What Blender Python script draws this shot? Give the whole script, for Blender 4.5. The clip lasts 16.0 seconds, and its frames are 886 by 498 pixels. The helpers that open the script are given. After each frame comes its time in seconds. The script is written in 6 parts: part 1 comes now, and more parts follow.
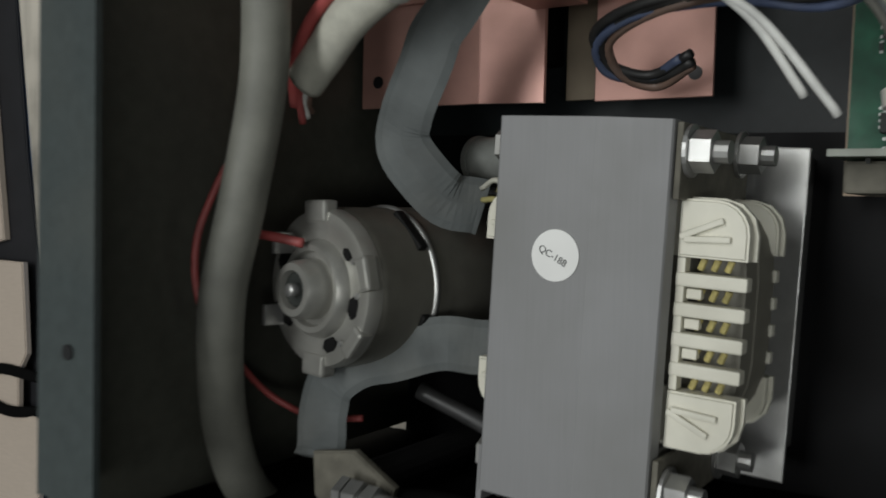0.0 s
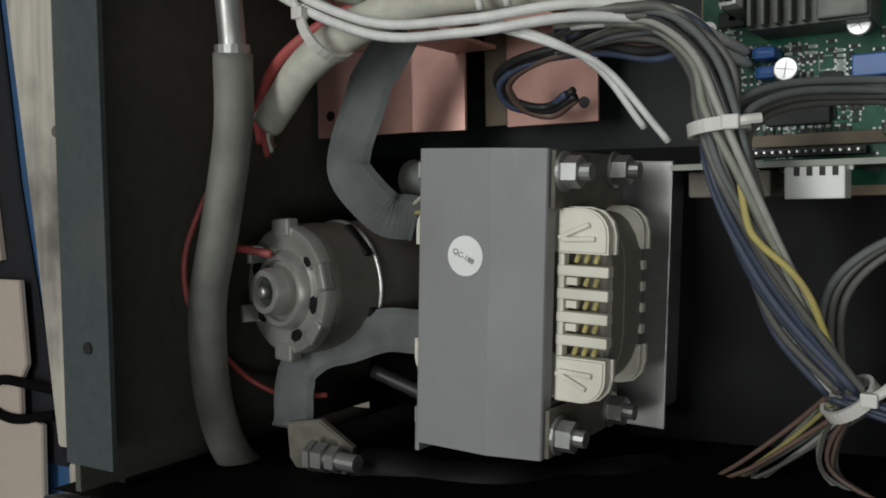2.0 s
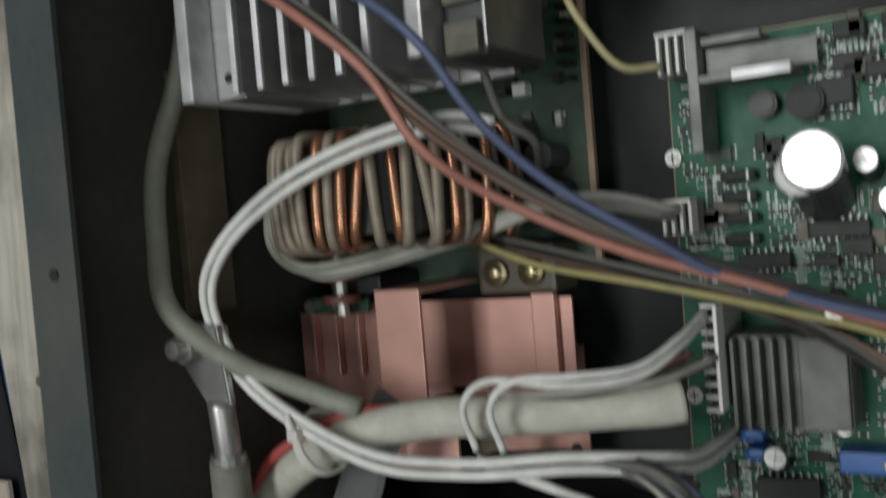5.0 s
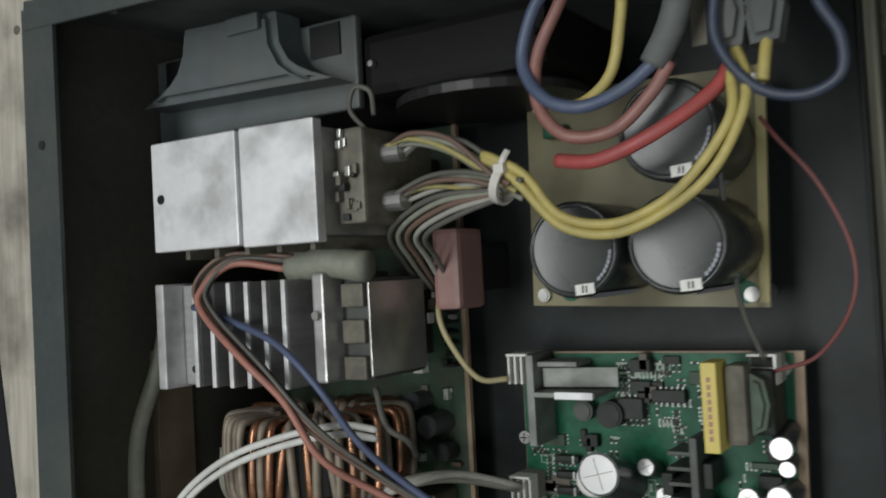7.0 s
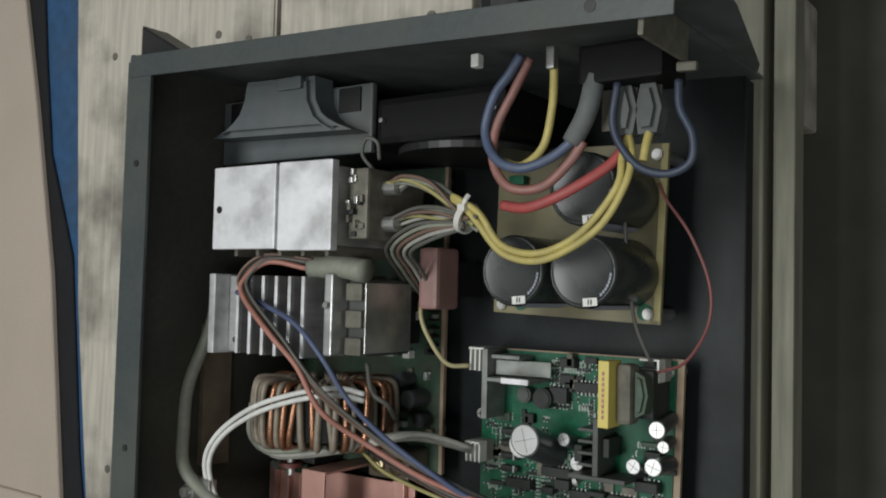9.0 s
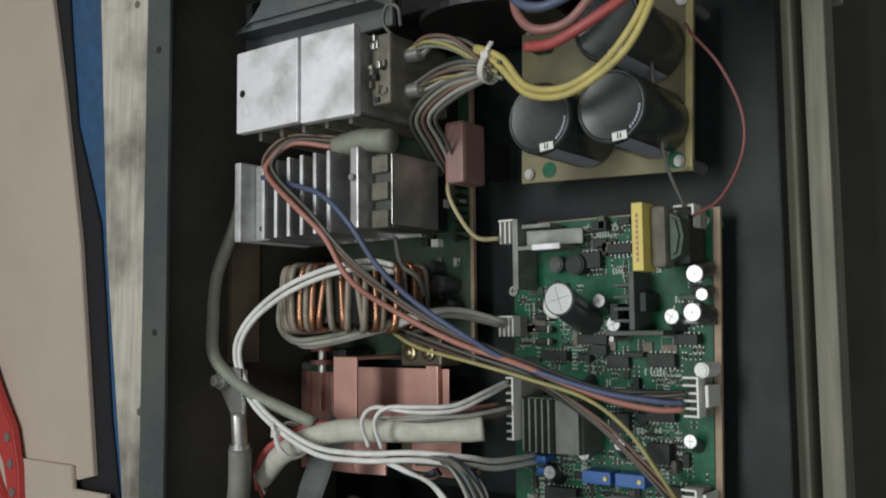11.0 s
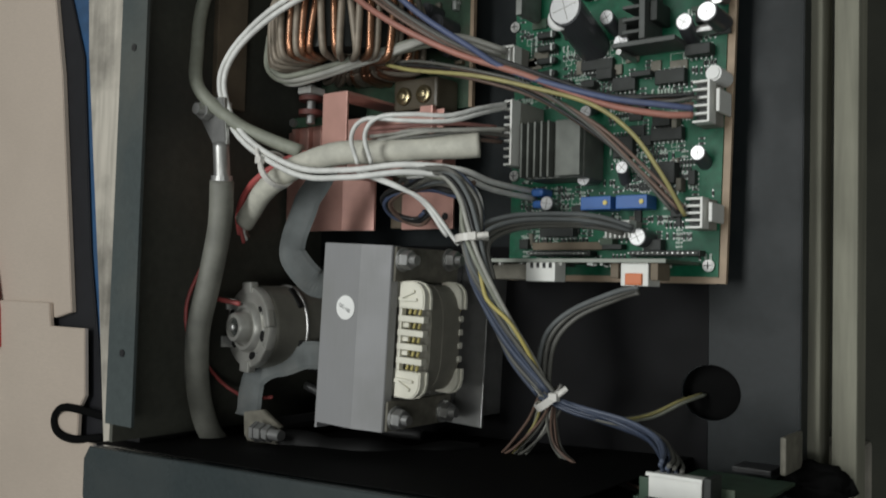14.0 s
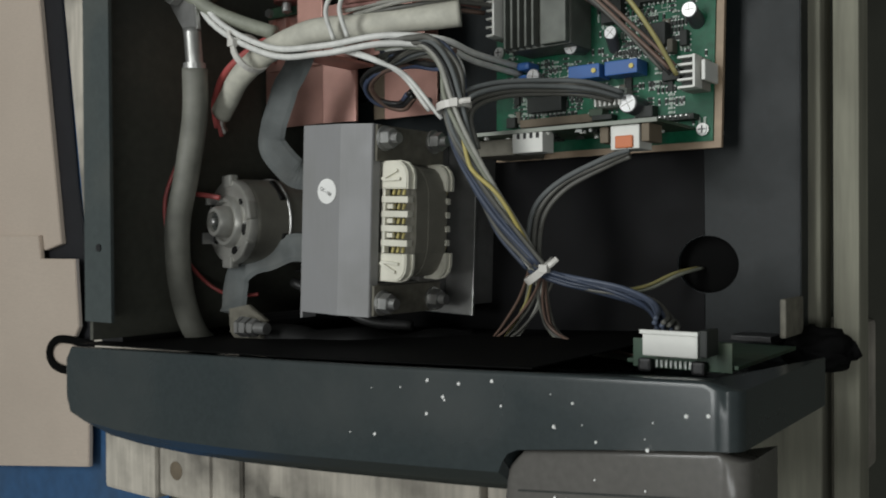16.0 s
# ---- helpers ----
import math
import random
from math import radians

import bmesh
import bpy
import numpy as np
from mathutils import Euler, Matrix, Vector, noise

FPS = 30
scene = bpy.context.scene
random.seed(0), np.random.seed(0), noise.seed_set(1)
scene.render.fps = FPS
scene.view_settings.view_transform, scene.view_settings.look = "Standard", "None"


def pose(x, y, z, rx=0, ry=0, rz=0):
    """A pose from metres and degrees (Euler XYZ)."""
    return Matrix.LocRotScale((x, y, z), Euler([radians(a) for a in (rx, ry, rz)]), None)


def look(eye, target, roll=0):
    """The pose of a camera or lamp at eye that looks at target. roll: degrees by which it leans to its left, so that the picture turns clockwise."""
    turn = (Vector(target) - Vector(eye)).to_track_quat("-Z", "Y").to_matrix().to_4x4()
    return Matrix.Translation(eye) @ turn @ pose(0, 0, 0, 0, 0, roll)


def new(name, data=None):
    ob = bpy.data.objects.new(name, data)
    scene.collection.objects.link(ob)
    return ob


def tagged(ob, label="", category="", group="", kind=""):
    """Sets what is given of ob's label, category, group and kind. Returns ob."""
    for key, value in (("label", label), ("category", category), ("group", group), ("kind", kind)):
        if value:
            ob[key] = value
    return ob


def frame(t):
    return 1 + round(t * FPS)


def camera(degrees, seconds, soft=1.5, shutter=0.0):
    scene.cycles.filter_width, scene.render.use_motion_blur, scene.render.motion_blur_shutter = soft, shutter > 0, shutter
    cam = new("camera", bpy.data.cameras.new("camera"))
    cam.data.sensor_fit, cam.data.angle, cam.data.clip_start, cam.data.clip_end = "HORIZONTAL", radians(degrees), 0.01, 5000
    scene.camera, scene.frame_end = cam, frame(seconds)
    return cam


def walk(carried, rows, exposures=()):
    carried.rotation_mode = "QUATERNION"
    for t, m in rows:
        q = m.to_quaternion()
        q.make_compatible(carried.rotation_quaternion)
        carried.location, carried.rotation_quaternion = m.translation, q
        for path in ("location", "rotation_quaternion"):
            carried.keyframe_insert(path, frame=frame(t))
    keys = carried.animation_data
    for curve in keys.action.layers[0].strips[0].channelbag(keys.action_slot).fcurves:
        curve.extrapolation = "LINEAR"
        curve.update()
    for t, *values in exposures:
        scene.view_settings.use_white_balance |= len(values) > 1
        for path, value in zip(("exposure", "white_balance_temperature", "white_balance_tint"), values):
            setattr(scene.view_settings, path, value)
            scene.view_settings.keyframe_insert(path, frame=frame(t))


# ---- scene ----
cam = camera(51.8, 16.0, soft=1.8, shutter=0.6)
PATH = [
    (0, (0.069, -0.009, 0.467), (-1.043, -0.108, -1.193), -92.8),
    (0.5, (0.087, -0.008, 0.513), (-1.002, -0.117, -1.16), -94.1),
    (1, (0.1, -0.01, 0.523), (-0.977, -0.127, -1.158), -95.0),
    (1.5, (0.115, -0.006, 0.517), (-0.965, -0.11, -1.163), -95.1),
    (2, (0.121, -0.004, 0.516), (-0.958, -0.103, -1.165), -95.4),
    (2.5, (0.123, -0.005, 0.511), (-0.96, -0.105, -1.167), -95.7),
    (3, (0.129, -0.002, 0.507), (-0.961, -0.097, -1.167), -96.1),
    (3.5, (0.126, -0.004, 0.5), (-0.963, -0.094, -1.175), -96.5),
    (4, (0.129, 0.02, 0.502), (-0.981, -0.065, -1.159), -97.2),
    (4.5, (0.135, 0.087, 0.505), (-1.003, -0.07, -1.132), -102.4),
    (5, (0.12, 0.135, 0.515), (-0.912, 0.076, -1.197), -97.6),
    (7.3, (0.258, 0.239, 0.601), (-0.822, 0.318, -1.081), -89.1),
    (7.5, (0.271, 0.24, 0.614), (-0.842, 0.329, -1.045), -87.6),
    (8, (0.292, 0.268, 0.65), (-0.824, 0.375, -1.006), -85.2),
    (8.5, (0.33, 0.249, 0.672), (-0.798, 0.336, -0.977), -85.2),
    (9, (0.346, 0.232, 0.678), (-0.812, 0.324, -0.95), -84.9),
    (9.2, (0.35, 0.226, 0.68), (-0.822, 0.317, -0.937), -85.0),
    (11.3, (0.337, 0.118, 0.664), (-0.865, 0.293, -0.925), -84.4),
    (11.5, (0.338, 0.111, 0.663), (-0.862, 0.278, -0.929), -84.9),
    (12, (0.337, 0.081, 0.661), (-0.869, 0.23, -0.927), -85.3),
    (12.5, (0.333, 0.055, 0.658), (-0.872, 0.192, -0.932), -85.3),
    (13, (0.325, 0.033, 0.653), (-0.864, 0.154, -0.951), -85.4),
    (13.5, (0.318, 0.014, 0.645), (-0.868, 0.113, -0.962), -85.3),
    (14, (0.313, -0.009, 0.638), (-0.873, 0.075, -0.971), -85.3),
    (14.5, (0.307, -0.019, 0.631), (-0.874, 0.034, -0.982), -86.9),
    (15, (0.301, -0.038, 0.616), (-0.868, -0.029, -1.006), -88.9),
    (15.5, (0.302, -0.045, 0.605), (-0.868, -0.052, -1.017), -90.2),
    (16, (0.309, -0.049, 0.616), (-0.881, -0.069, -0.991), -91.2),
]
walk(cam, [(t, look(eye, target, roll)) for t, eye, target, roll in PATH], exposures=[(0, -0.15), (4, -0.15), (7.5, -0.06), (9, 0.07), (14, 0.08), (16, 0.03)])

# ---- world and light ----
world = bpy.data.worlds.new("workshop_air")
scene.world = world
world.use_nodes = True
bg = world.node_tree.nodes["Background"]
bg.inputs[0].default_value = (0.94, 1.0, 0.97, 1)
bg.inputs[1].default_value = 0.125


def area_lamp(at, aim, width, length, watts):
    data = bpy.data.lights.new("area_lamp", "AREA")
    data.shape, data.size, data.size_y, data.energy, data.color = "RECTANGLE", width, length, watts, (0.975, 1.0, 0.985)
    ob = new("area_lamp", data)
    ob.matrix_world = look(at, aim)
    return tagged(ob, kind="structure")


# Main ceiling lamp, overhead and a little to the left.
area_lamp((-0.27, 0.36, 2.2), (-0.27, 0.36, 0), 0.5, 1.5, 24.0)
# Unseen fill lamp, added on the right to brighten left wall and transformer.
area_lamp((1.2, -0.25, 2.05), (0, 0.0, 0.15), 0.35, 1.2, 8)



# ---- materials ----
def mat(name, color, rough=0.5, metal=0.0, vary=0.25, scale=60.0, bump=0.1, dirt=None, dirt_scale=14.0, dirt_amount=0.5, stretch=(1, 1, 1), spec=0.5):
    m = bpy.data.materials.new(name)
    m.use_nodes = True
    nt = m.node_tree
    b = nt.nodes["Principled BSDF"]
    b.inputs["Roughness"].default_value = rough
    b.inputs["Metallic"].default_value = metal
    b.inputs["Specular IOR Level"].default_value = spec
    tc = nt.nodes.new("ShaderNodeTexCoord")
    mp = nt.nodes.new("ShaderNodeMapping")
    mp.inputs["Scale"].default_value = stretch
    nt.links.new(tc.outputs["Object"], mp.inputs[0])
    n1 = nt.nodes.new("ShaderNodeTexNoise")
    n1.inputs["Scale"].default_value, n1.inputs["Detail"].default_value = scale, 6
    nt.links.new(mp.outputs[0], n1.inputs["Vector"])
    r1 = nt.nodes.new("ShaderNodeMapRange")
    r1.inputs["From Min"].default_value, r1.inputs["From Max"].default_value = 0.25, 0.75
    r1.inputs["To Min"].default_value, r1.inputs["To Max"].default_value = 1 - vary, 1 + vary
    nt.links.new(n1.outputs["Fac"], r1.inputs["Value"])
    mul = nt.nodes.new("ShaderNodeVectorMath")
    mul.operation = "SCALE"
    mul.inputs[0].default_value = color
    nt.links.new(r1.outputs[0], mul.inputs["Scale"])
    out = mul.outputs[0]
    if dirt:
        n2 = nt.nodes.new("ShaderNodeTexNoise")
        n2.inputs["Scale"].default_value, n2.inputs["Detail"].default_value = dirt_scale, 8
        nt.links.new(tc.outputs["Object"], n2.inputs["Vector"])
        r2 = nt.nodes.new("ShaderNodeMapRange")
        r2.inputs["From Min"].default_value, r2.inputs["From Max"].default_value = 0.45, 0.75
        r2.inputs["To Max"].default_value = dirt_amount
        nt.links.new(n2.outputs["Fac"], r2.inputs["Value"])
        mx = nt.nodes.new("ShaderNodeMix")
        mx.data_type = "RGBA"
        nt.links.new(r2.outputs[0], mx.inputs[0])
        nt.links.new(out, mx.inputs[6])
        mx.inputs[7].default_value = (*dirt, 1)
        out = mx.outputs[2]
        rr = nt.nodes.new("ShaderNodeMapRange")
        rr.inputs["To Min"].default_value, rr.inputs["To Max"].default_value = rough, min(1, rough + 0.3)
        nt.links.new(r2.outputs[0], rr.inputs["Value"])
        nt.links.new(rr.outputs[0], b.inputs["Roughness"])
    nt.links.new(out, b.inputs["Base Color"])
    if bump:
        bp = nt.nodes.new("ShaderNodeBump")
        bp.inputs["Strength"].default_value, bp.inputs["Distance"].default_value = bump, 0.001
        nt.links.new(n1.outputs["Fac"], bp.inputs["Height"])
        nt.links.new(bp.outputs[0], b.inputs["Normal"])
    return m


PAINT = mat("grey_paint", (0.050, 0.062, 0.062), 0.42, vary=0.12, scale=300, bump=0.12, dirt=(0.09, 0.09, 0.075), dirt_amount=0.5)
PAINT_IN = mat("inner_paint", (0.066, 0.067, 0.054), 0.55, vary=0.15, scale=200, bump=0.1, dirt=(0.03, 0.03, 0.028), dirt_amount=0.6)
FLOOR_PAINT = mat("base_paint", (0.0130, 0.0165, 0.0178), 0.42, vary=0.15, scale=260, bump=0.06, dirt=(0.026, 0.028, 0.027), dirt_scale=18, dirt_amount=0.5, spec=0.2)
BASE_DARK = mat("base_dark_layer", (0.0060, 0.0060, 0.0068), 0.45, vary=0.25, scale=40, bump=0.08, dirt=(0.011, 0.0105, 0.010), dirt_scale=22, dirt_amount=0.6, spec=0.08)
PLASTIC = mat("front_plastic", (0.030, 0.039, 0.041), 0.22, vary=0.10, scale=400, bump=0.02, dirt=(0.050, 0.055, 0.053), dirt_scale=11, dirt_amount=0.7)
PLASTIC_GREY = mat("grey_plastic", (0.105, 0.10, 0.092), 0.24, vary=0.1, scale=300, bump=0.04, dirt=(0.07, 0.07, 0.058), dirt_scale=12, dirt_amount=0.7)
BLACK = mat("black_plastic", (0.012, 0.012, 0.013), 0.42, vary=0.2, scale=120, bump=0.1, dirt=(0.04, 0.037, 0.03), dirt_amount=0.3)
SHROUD = mat("dusty_shroud", (0.10, 0.115, 0.12), 0.5, vary=0.15, scale=80, bump=0.1, dirt=(0.11, 0.11, 0.095), dirt_amount=0.6)
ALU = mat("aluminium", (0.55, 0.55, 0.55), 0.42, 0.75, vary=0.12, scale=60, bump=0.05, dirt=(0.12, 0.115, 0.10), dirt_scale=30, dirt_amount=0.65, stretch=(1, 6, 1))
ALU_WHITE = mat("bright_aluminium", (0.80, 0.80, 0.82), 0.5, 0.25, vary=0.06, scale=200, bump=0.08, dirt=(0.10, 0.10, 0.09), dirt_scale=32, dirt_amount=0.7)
DUSTY_METAL = mat("dusty_metal", (0.17, 0.16, 0.13), 0.65, 0.3, vary=0.3, scale=160, bump=0.3, dirt=(0.07, 0.065, 0.05), dirt_amount=0.6)
STEEL = mat("zinc_steel", (0.46, 0.46, 0.45), 0.35, 0.8, vary=0.15, scale=90, bump=0.08, dirt=(0.18, 0.17, 0.14), dirt_scale=40, dirt_amount=0.5)
MOTOR = mat("motor_steel", (0.20, 0.195, 0.17), 0.36, 0.7, vary=0.15, scale=120, bump=0.08, dirt=(0.12, 0.115, 0.095), dirt_amount=0.6)
CORE = mat("core_lacquer", (0.235, 0.235, 0.24), 0.5, 0.0, vary=0.035, scale=40, bump=0.0, dirt=(0.20, 0.20, 0.19), dirt_scale=25, dirt_amount=0.6, stretch=(30, 1, 1))
CORE_SIDE = mat("core_lamination", (0.17, 0.165, 0.15), 0.55, 0.1, vary=0.3, scale=30, bump=0.25, stretch=(1, 1, 60))
BOBBIN = mat("bobbin_nylon", (0.72, 0.70, 0.60), 0.5, vary=0.08, scale=90, bump=0.05, dirt=(0.40, 0.38, 0.30), dirt_scale=40, dirt_amount=0.4)
TAPE = mat("winding_tape", (0.22, 0.21, 0.175), 0.6, vary=0.1, scale=120, bump=0.15)
WINDING = mat("yellow_winding", (0.42, 0.36, 0.14), 0.5, vary=0.4, scale=500, bump=0.3)
STICKER = mat("paper_label", (0.80, 0.80, 0.78), 0.6, vary=0.05, bump=0.0)
INK = mat("ink", (0.03, 0.03, 0.03), 0.7, vary=0.0, bump=0.0)
COPPER = mat("copper_sheet", (0.60, 0.335, 0.285), 0.38, 0.35, vary=0.10, scale=70, bump=0.06, dirt=(0.30, 0.17, 0.13), dirt_scale=20, dirt_amount=0.5)
COPPER_WIRE = mat("enamel_wire", (0.36, 0.175, 0.10), 0.26, 0.75, vary=0.25, scale=150, bump=0.05, dirt=(0.17, 0.14, 0.105), dirt_scale=40, dirt_amount=0.9)
DUSTY_TURN = mat("dusty_enamel_wire", (0.24, 0.20, 0.155), 0.5, 0.2, vary=0.25, scale=150, bump=0.1, dirt=(0.30, 0.28, 0.24), dirt_scale=45, dirt_amount=0.7)
GREEN = mat("solder_mask", (0.009, 0.108, 0.055), 0.4, vary=0.3, scale=220, bump=0.1, dirt=(0.045, 0.085, 0.066), dirt_scale=45, dirt_amount=0.85, spec=0.25)
SINK_DARK = mat("dark_anodised_sink", (0.075, 0.081, 0.076), 0.5, 0.2, vary=0.2, scale=120, bump=0.1, dirt=(0.09, 0.092, 0.084), dirt_scale=50, dirt_amount=0.6)
SINK_MID = mat("greenish_dusty_module", (0.125, 0.133, 0.118), 0.5, 0.2, vary=0.2, scale=120, bump=0.1, dirt=(0.085, 0.09, 0.08), dirt_scale=50, dirt_amount=0.7)
BROWN_BLOCK = mat("brown_phenolic", (0.085, 0.070, 0.047), 0.4, vary=0.2, scale=90, bump=0.05, dirt=(0.14, 0.125, 0.095), dirt_scale=60, dirt_amount=0.5)
DUSTY_NYLON = mat("dusty_connector_body", (0.30, 0.29, 0.26), 0.55, vary=0.15, scale=120, bump=0.05, dirt=(0.16, 0.155, 0.135), dirt_scale=60, dirt_amount=0.7)
SINK_PALE = mat("pale_dusty_sink", (0.24, 0.25, 0.235), 0.55, 0.4, vary=0.2, scale=120, bump=0.1, dirt=(0.13, 0.135, 0.12), dirt_scale=45, dirt_amount=0.7)
RED_WASHER = mat("red_fibre_washer", (0.16, 0.05, 0.042), 0.55, vary=0.2, scale=120, bump=0.1, dirt=(0.12, 0.06, 0.05), dirt_scale=60)
BRASS = mat("brass_terminal", (0.32, 0.27, 0.16), 0.26, 0.85, vary=0.15, scale=120, bump=0.05, dirt=(0.16, 0.12, 0.07), dirt_scale=80, dirt_amount=0.6)
GREEN_OLD = mat("old_solder_mask", (0.035, 0.075, 0.045), 0.5, vary=0.35, scale=150, bump=0.1, dirt=(0.09, 0.085, 0.06), dirt_scale=40, dirt_amount=0.7)
FR4 = mat("bare_laminate", (0.34, 0.25, 0.17), 0.55, vary=0.15, scale=120, bump=0.05)
AMBER = mat("amber_laminate", (0.185, 0.165, 0.085), 0.45, vary=0.2, scale=60, bump=0.05, dirt=(0.10, 0.088, 0.055), dirt_scale=25, dirt_amount=0.8)
AMBER_EDGE = mat("pale_amber_edge", (0.42, 0.37, 0.17), 0.5, vary=0.15, scale=90, bump=0.03)
PALE = mat("pale_plastic", (0.72, 0.72, 0.68), 0.4, vary=0.06, scale=90, bump=0.02)
CAN = mat("capacitor_sleeve", (0.055, 0.057, 0.062), 0.3, vary=0.15, scale=60, bump=0.05)
CAN_BIG = mat("large_capacitor_sleeve", (0.028, 0.033, 0.033), 0.25, vary=0.2, scale=40, bump=0.04, dirt=(0.07, 0.074, 0.065), dirt_scale=25, dirt_amount=0.5)
CAN_TOP = mat("capacitor_top", (0.66, 0.66, 0.66), 0.3, 0.6, vary=0.08, scale=80, bump=0.02)
BLUE_PART = mat("blue_plastic", (0.035, 0.12, 0.36), 0.4, vary=0.1, scale=90, bump=0.02)
YELLOW_PART = mat("yellow_tape", (0.66, 0.54, 0.14), 0.5, vary=0.08, scale=90, bump=0.02)
ORANGE_PART = mat("orange_plastic", (0.62, 0.17, 0.055), 0.4, vary=0.08, scale=90, bump=0.02)
MATT_BLACK = mat("matt_black", (0.006, 0.006, 0.006), 0.6, vary=0.2, scale=120, bump=0.1, spec=0.2)
CHIP = mat("chip_epoxy", (0.028, 0.031, 0.029), 0.5, vary=0.2, scale=200, bump=0.1, dirt=(0.05, 0.055, 0.048), dirt_scale=60, dirt_amount=0.5, spec=0.3)
TIN = mat("bright_tin", (0.70, 0.70, 0.68), 0.35, 0.4, vary=0.1, bump=0.0)
SOLDER = mat("solder_tin", (0.44, 0.46, 0.44), 0.42, 0.4, vary=0.2, scale=300, bump=0.1)
PINK_PART = mat("pink_film_capacitor", (0.30, 0.17, 0.155), 0.5, vary=0.1, scale=60, bump=0.05, dirt=(0.16, 0.12, 0.10), dirt_scale=40)
BROWN_STRIP = mat("brown_pressboard", (0.165, 0.13, 0.09), 0.65, vary=0.2, scale=80, bump=0.15, dirt=(0.10, 0.085, 0.06), dirt_scale=30)


def wire_mat(name, c, rough=0.45):
    return mat(name, c, rough, vary=0.12, scale=220, bump=0.08, dirt=tuple(0.5 * v + 0.06 for v in c), dirt_scale=70, dirt_amount=0.5)


W_GREY = wire_mat("grey_wire", (0.115, 0.113, 0.100))
W_CABLE = mat("grey_cable", (0.175, 0.175, 0.15), 0.6, vary=0.25, scale=70, bump=0.25, dirt=(0.11, 0.112, 0.10), dirt_scale=28, dirt_amount=0.7)
W_SLEEVE = wire_mat("grey_sleeve", (0.125, 0.135, 0.135), 0.7)
W_BEIGE = wire_mat("beige_sleeve", (0.50, 0.49, 0.42), 0.6)
W_WHITE = wire_mat("white_wire", (0.70, 0.70, 0.67))
W_RED = wire_mat("red_wire", (0.40, 0.08, 0.075))
W_ORANGE = wire_mat("orange_wire", (0.40, 0.175, 0.135))
W_BLUE = wire_mat("blue_wire", (0.075, 0.098, 0.17))
W_NAVY = wire_mat("navy_wire", (0.042, 0.055, 0.088))
W_YELLOW = wire_mat("yellow_wire", (0.50, 0.42, 0.14))
W_BROWN = wire_mat("brown_wire", (0.17, 0.11, 0.085))
W_MAINS = wire_mat("faded_blue_wire", (0.085, 0.115, 0.19))
BACK_PAINT = mat("dusty_back_paint", (0.12, 0.132, 0.13), 0.5, vary=0.2, scale=60, bump=0.1, dirt=(0.06, 0.064, 0.06), dirt_scale=16, dirt_amount=0.8)
RIBBON = mat("creased_fibre_sleeve", (0.09, 0.10, 0.10), 0.7, vary=0.3, scale=60, bump=0.3, dirt=(0.19, 0.19, 0.175), dirt_scale=35, dirt_amount=0.5)
W_BLACK = wire_mat("black_wire", (0.022, 0.022, 0.022))
W_GREEN = wire_mat("green_grey_cable", (0.25, 0.26, 0.21), 0.55)
WOOD = mat("pallet_wood", (0.50, 0.46, 0.395), 0.8, vary=0.20, scale=26, bump=0.5, dirt=(0.055, 0.052, 0.044), dirt_scale=13, dirt_amount=0.95, stretch=(7, 0.5, 7))
WOOD_DARK = mat("dark_pallet_wood", (0.225, 0.22, 0.172), 0.8, vary=0.30, scale=26, bump=0.5, dirt=(0.09, 0.088, 0.068), dirt_scale=9, dirt_amount=0.6, stretch=(7, 0.5, 7))
CARD = mat("cardboard", (0.54, 0.455, 0.38), 0.8, vary=0.05, scale=120, bump=0.1, dirt=(0.46, 0.385, 0.32), dirt_scale=5, dirt_amount=0.7, stretch=(1, 5, 1))
CONCRETE = mat("concrete", (0.062, 0.063, 0.049), 0.75, vary=0.2, scale=30, bump=0.3, dirt=(0.043, 0.044, 0.034), dirt_scale=3.5, dirt_amount=0.8)
BLUE_TARP = mat("blue_tarpaulin", (0.035, 0.10, 0.22), 0.5, vary=0.2, scale=60, bump=0.3, dirt=(0.05, 0.08, 0.12), dirt_scale=12)
BLACK_SHEET = mat("black_sheet", (0.012, 0.012, 0.015), 0.6, vary=0.2, scale=60, bump=0.2)
TOOL_RED = mat("red_grip", (0.50, 0.05, 0.045), 0.4, vary=0.1, scale=90, bump=0.05)


# ---- mesh helpers ----
def bm_box(x0, y0, z0, x1, y1, z1, bevel=0.0, bm=None, seg=2):
    bm = bm or bmesh.new()
    r = bmesh.ops.create_cube(bm, size=1)
    for v in r["verts"]:
        v.co = Vector(((x0 + x1) / 2 + v.co.x * (x1 - x0), (y0 + y1) / 2 + v.co.y * (y1 - y0), (z0 + z1) / 2 + v.co.z * (z1 - z0)))
    if bevel:
        edges = list({e for v in r["verts"] for e in v.link_edges})
        bmesh.ops.bevel(bm, geom=edges, offset=bevel, segments=seg, affect="EDGES", profile=0.6)
    return bm


def bm_cyl(x, y, z0, z1, r, n=24, bm=None, r2=None, bevel=0.0):
    bm = bm or bmesh.new()
    q = bmesh.ops.create_cone(bm, cap_ends=True, segments=n, radius1=r, radius2=r if r2 is None else r2, depth=z1 - z0, matrix=Matrix.Translation((x, y, (z0 + z1) / 2)))
    if bevel:
        top = [e for e in {e for v in q["verts"] for e in v.link_edges} if all(v.co.z > z1 - 1e-6 for v in e.verts)]
        bmesh.ops.bevel(bm, geom=top, offset=bevel, segments=2, affect="EDGES")
    return bm


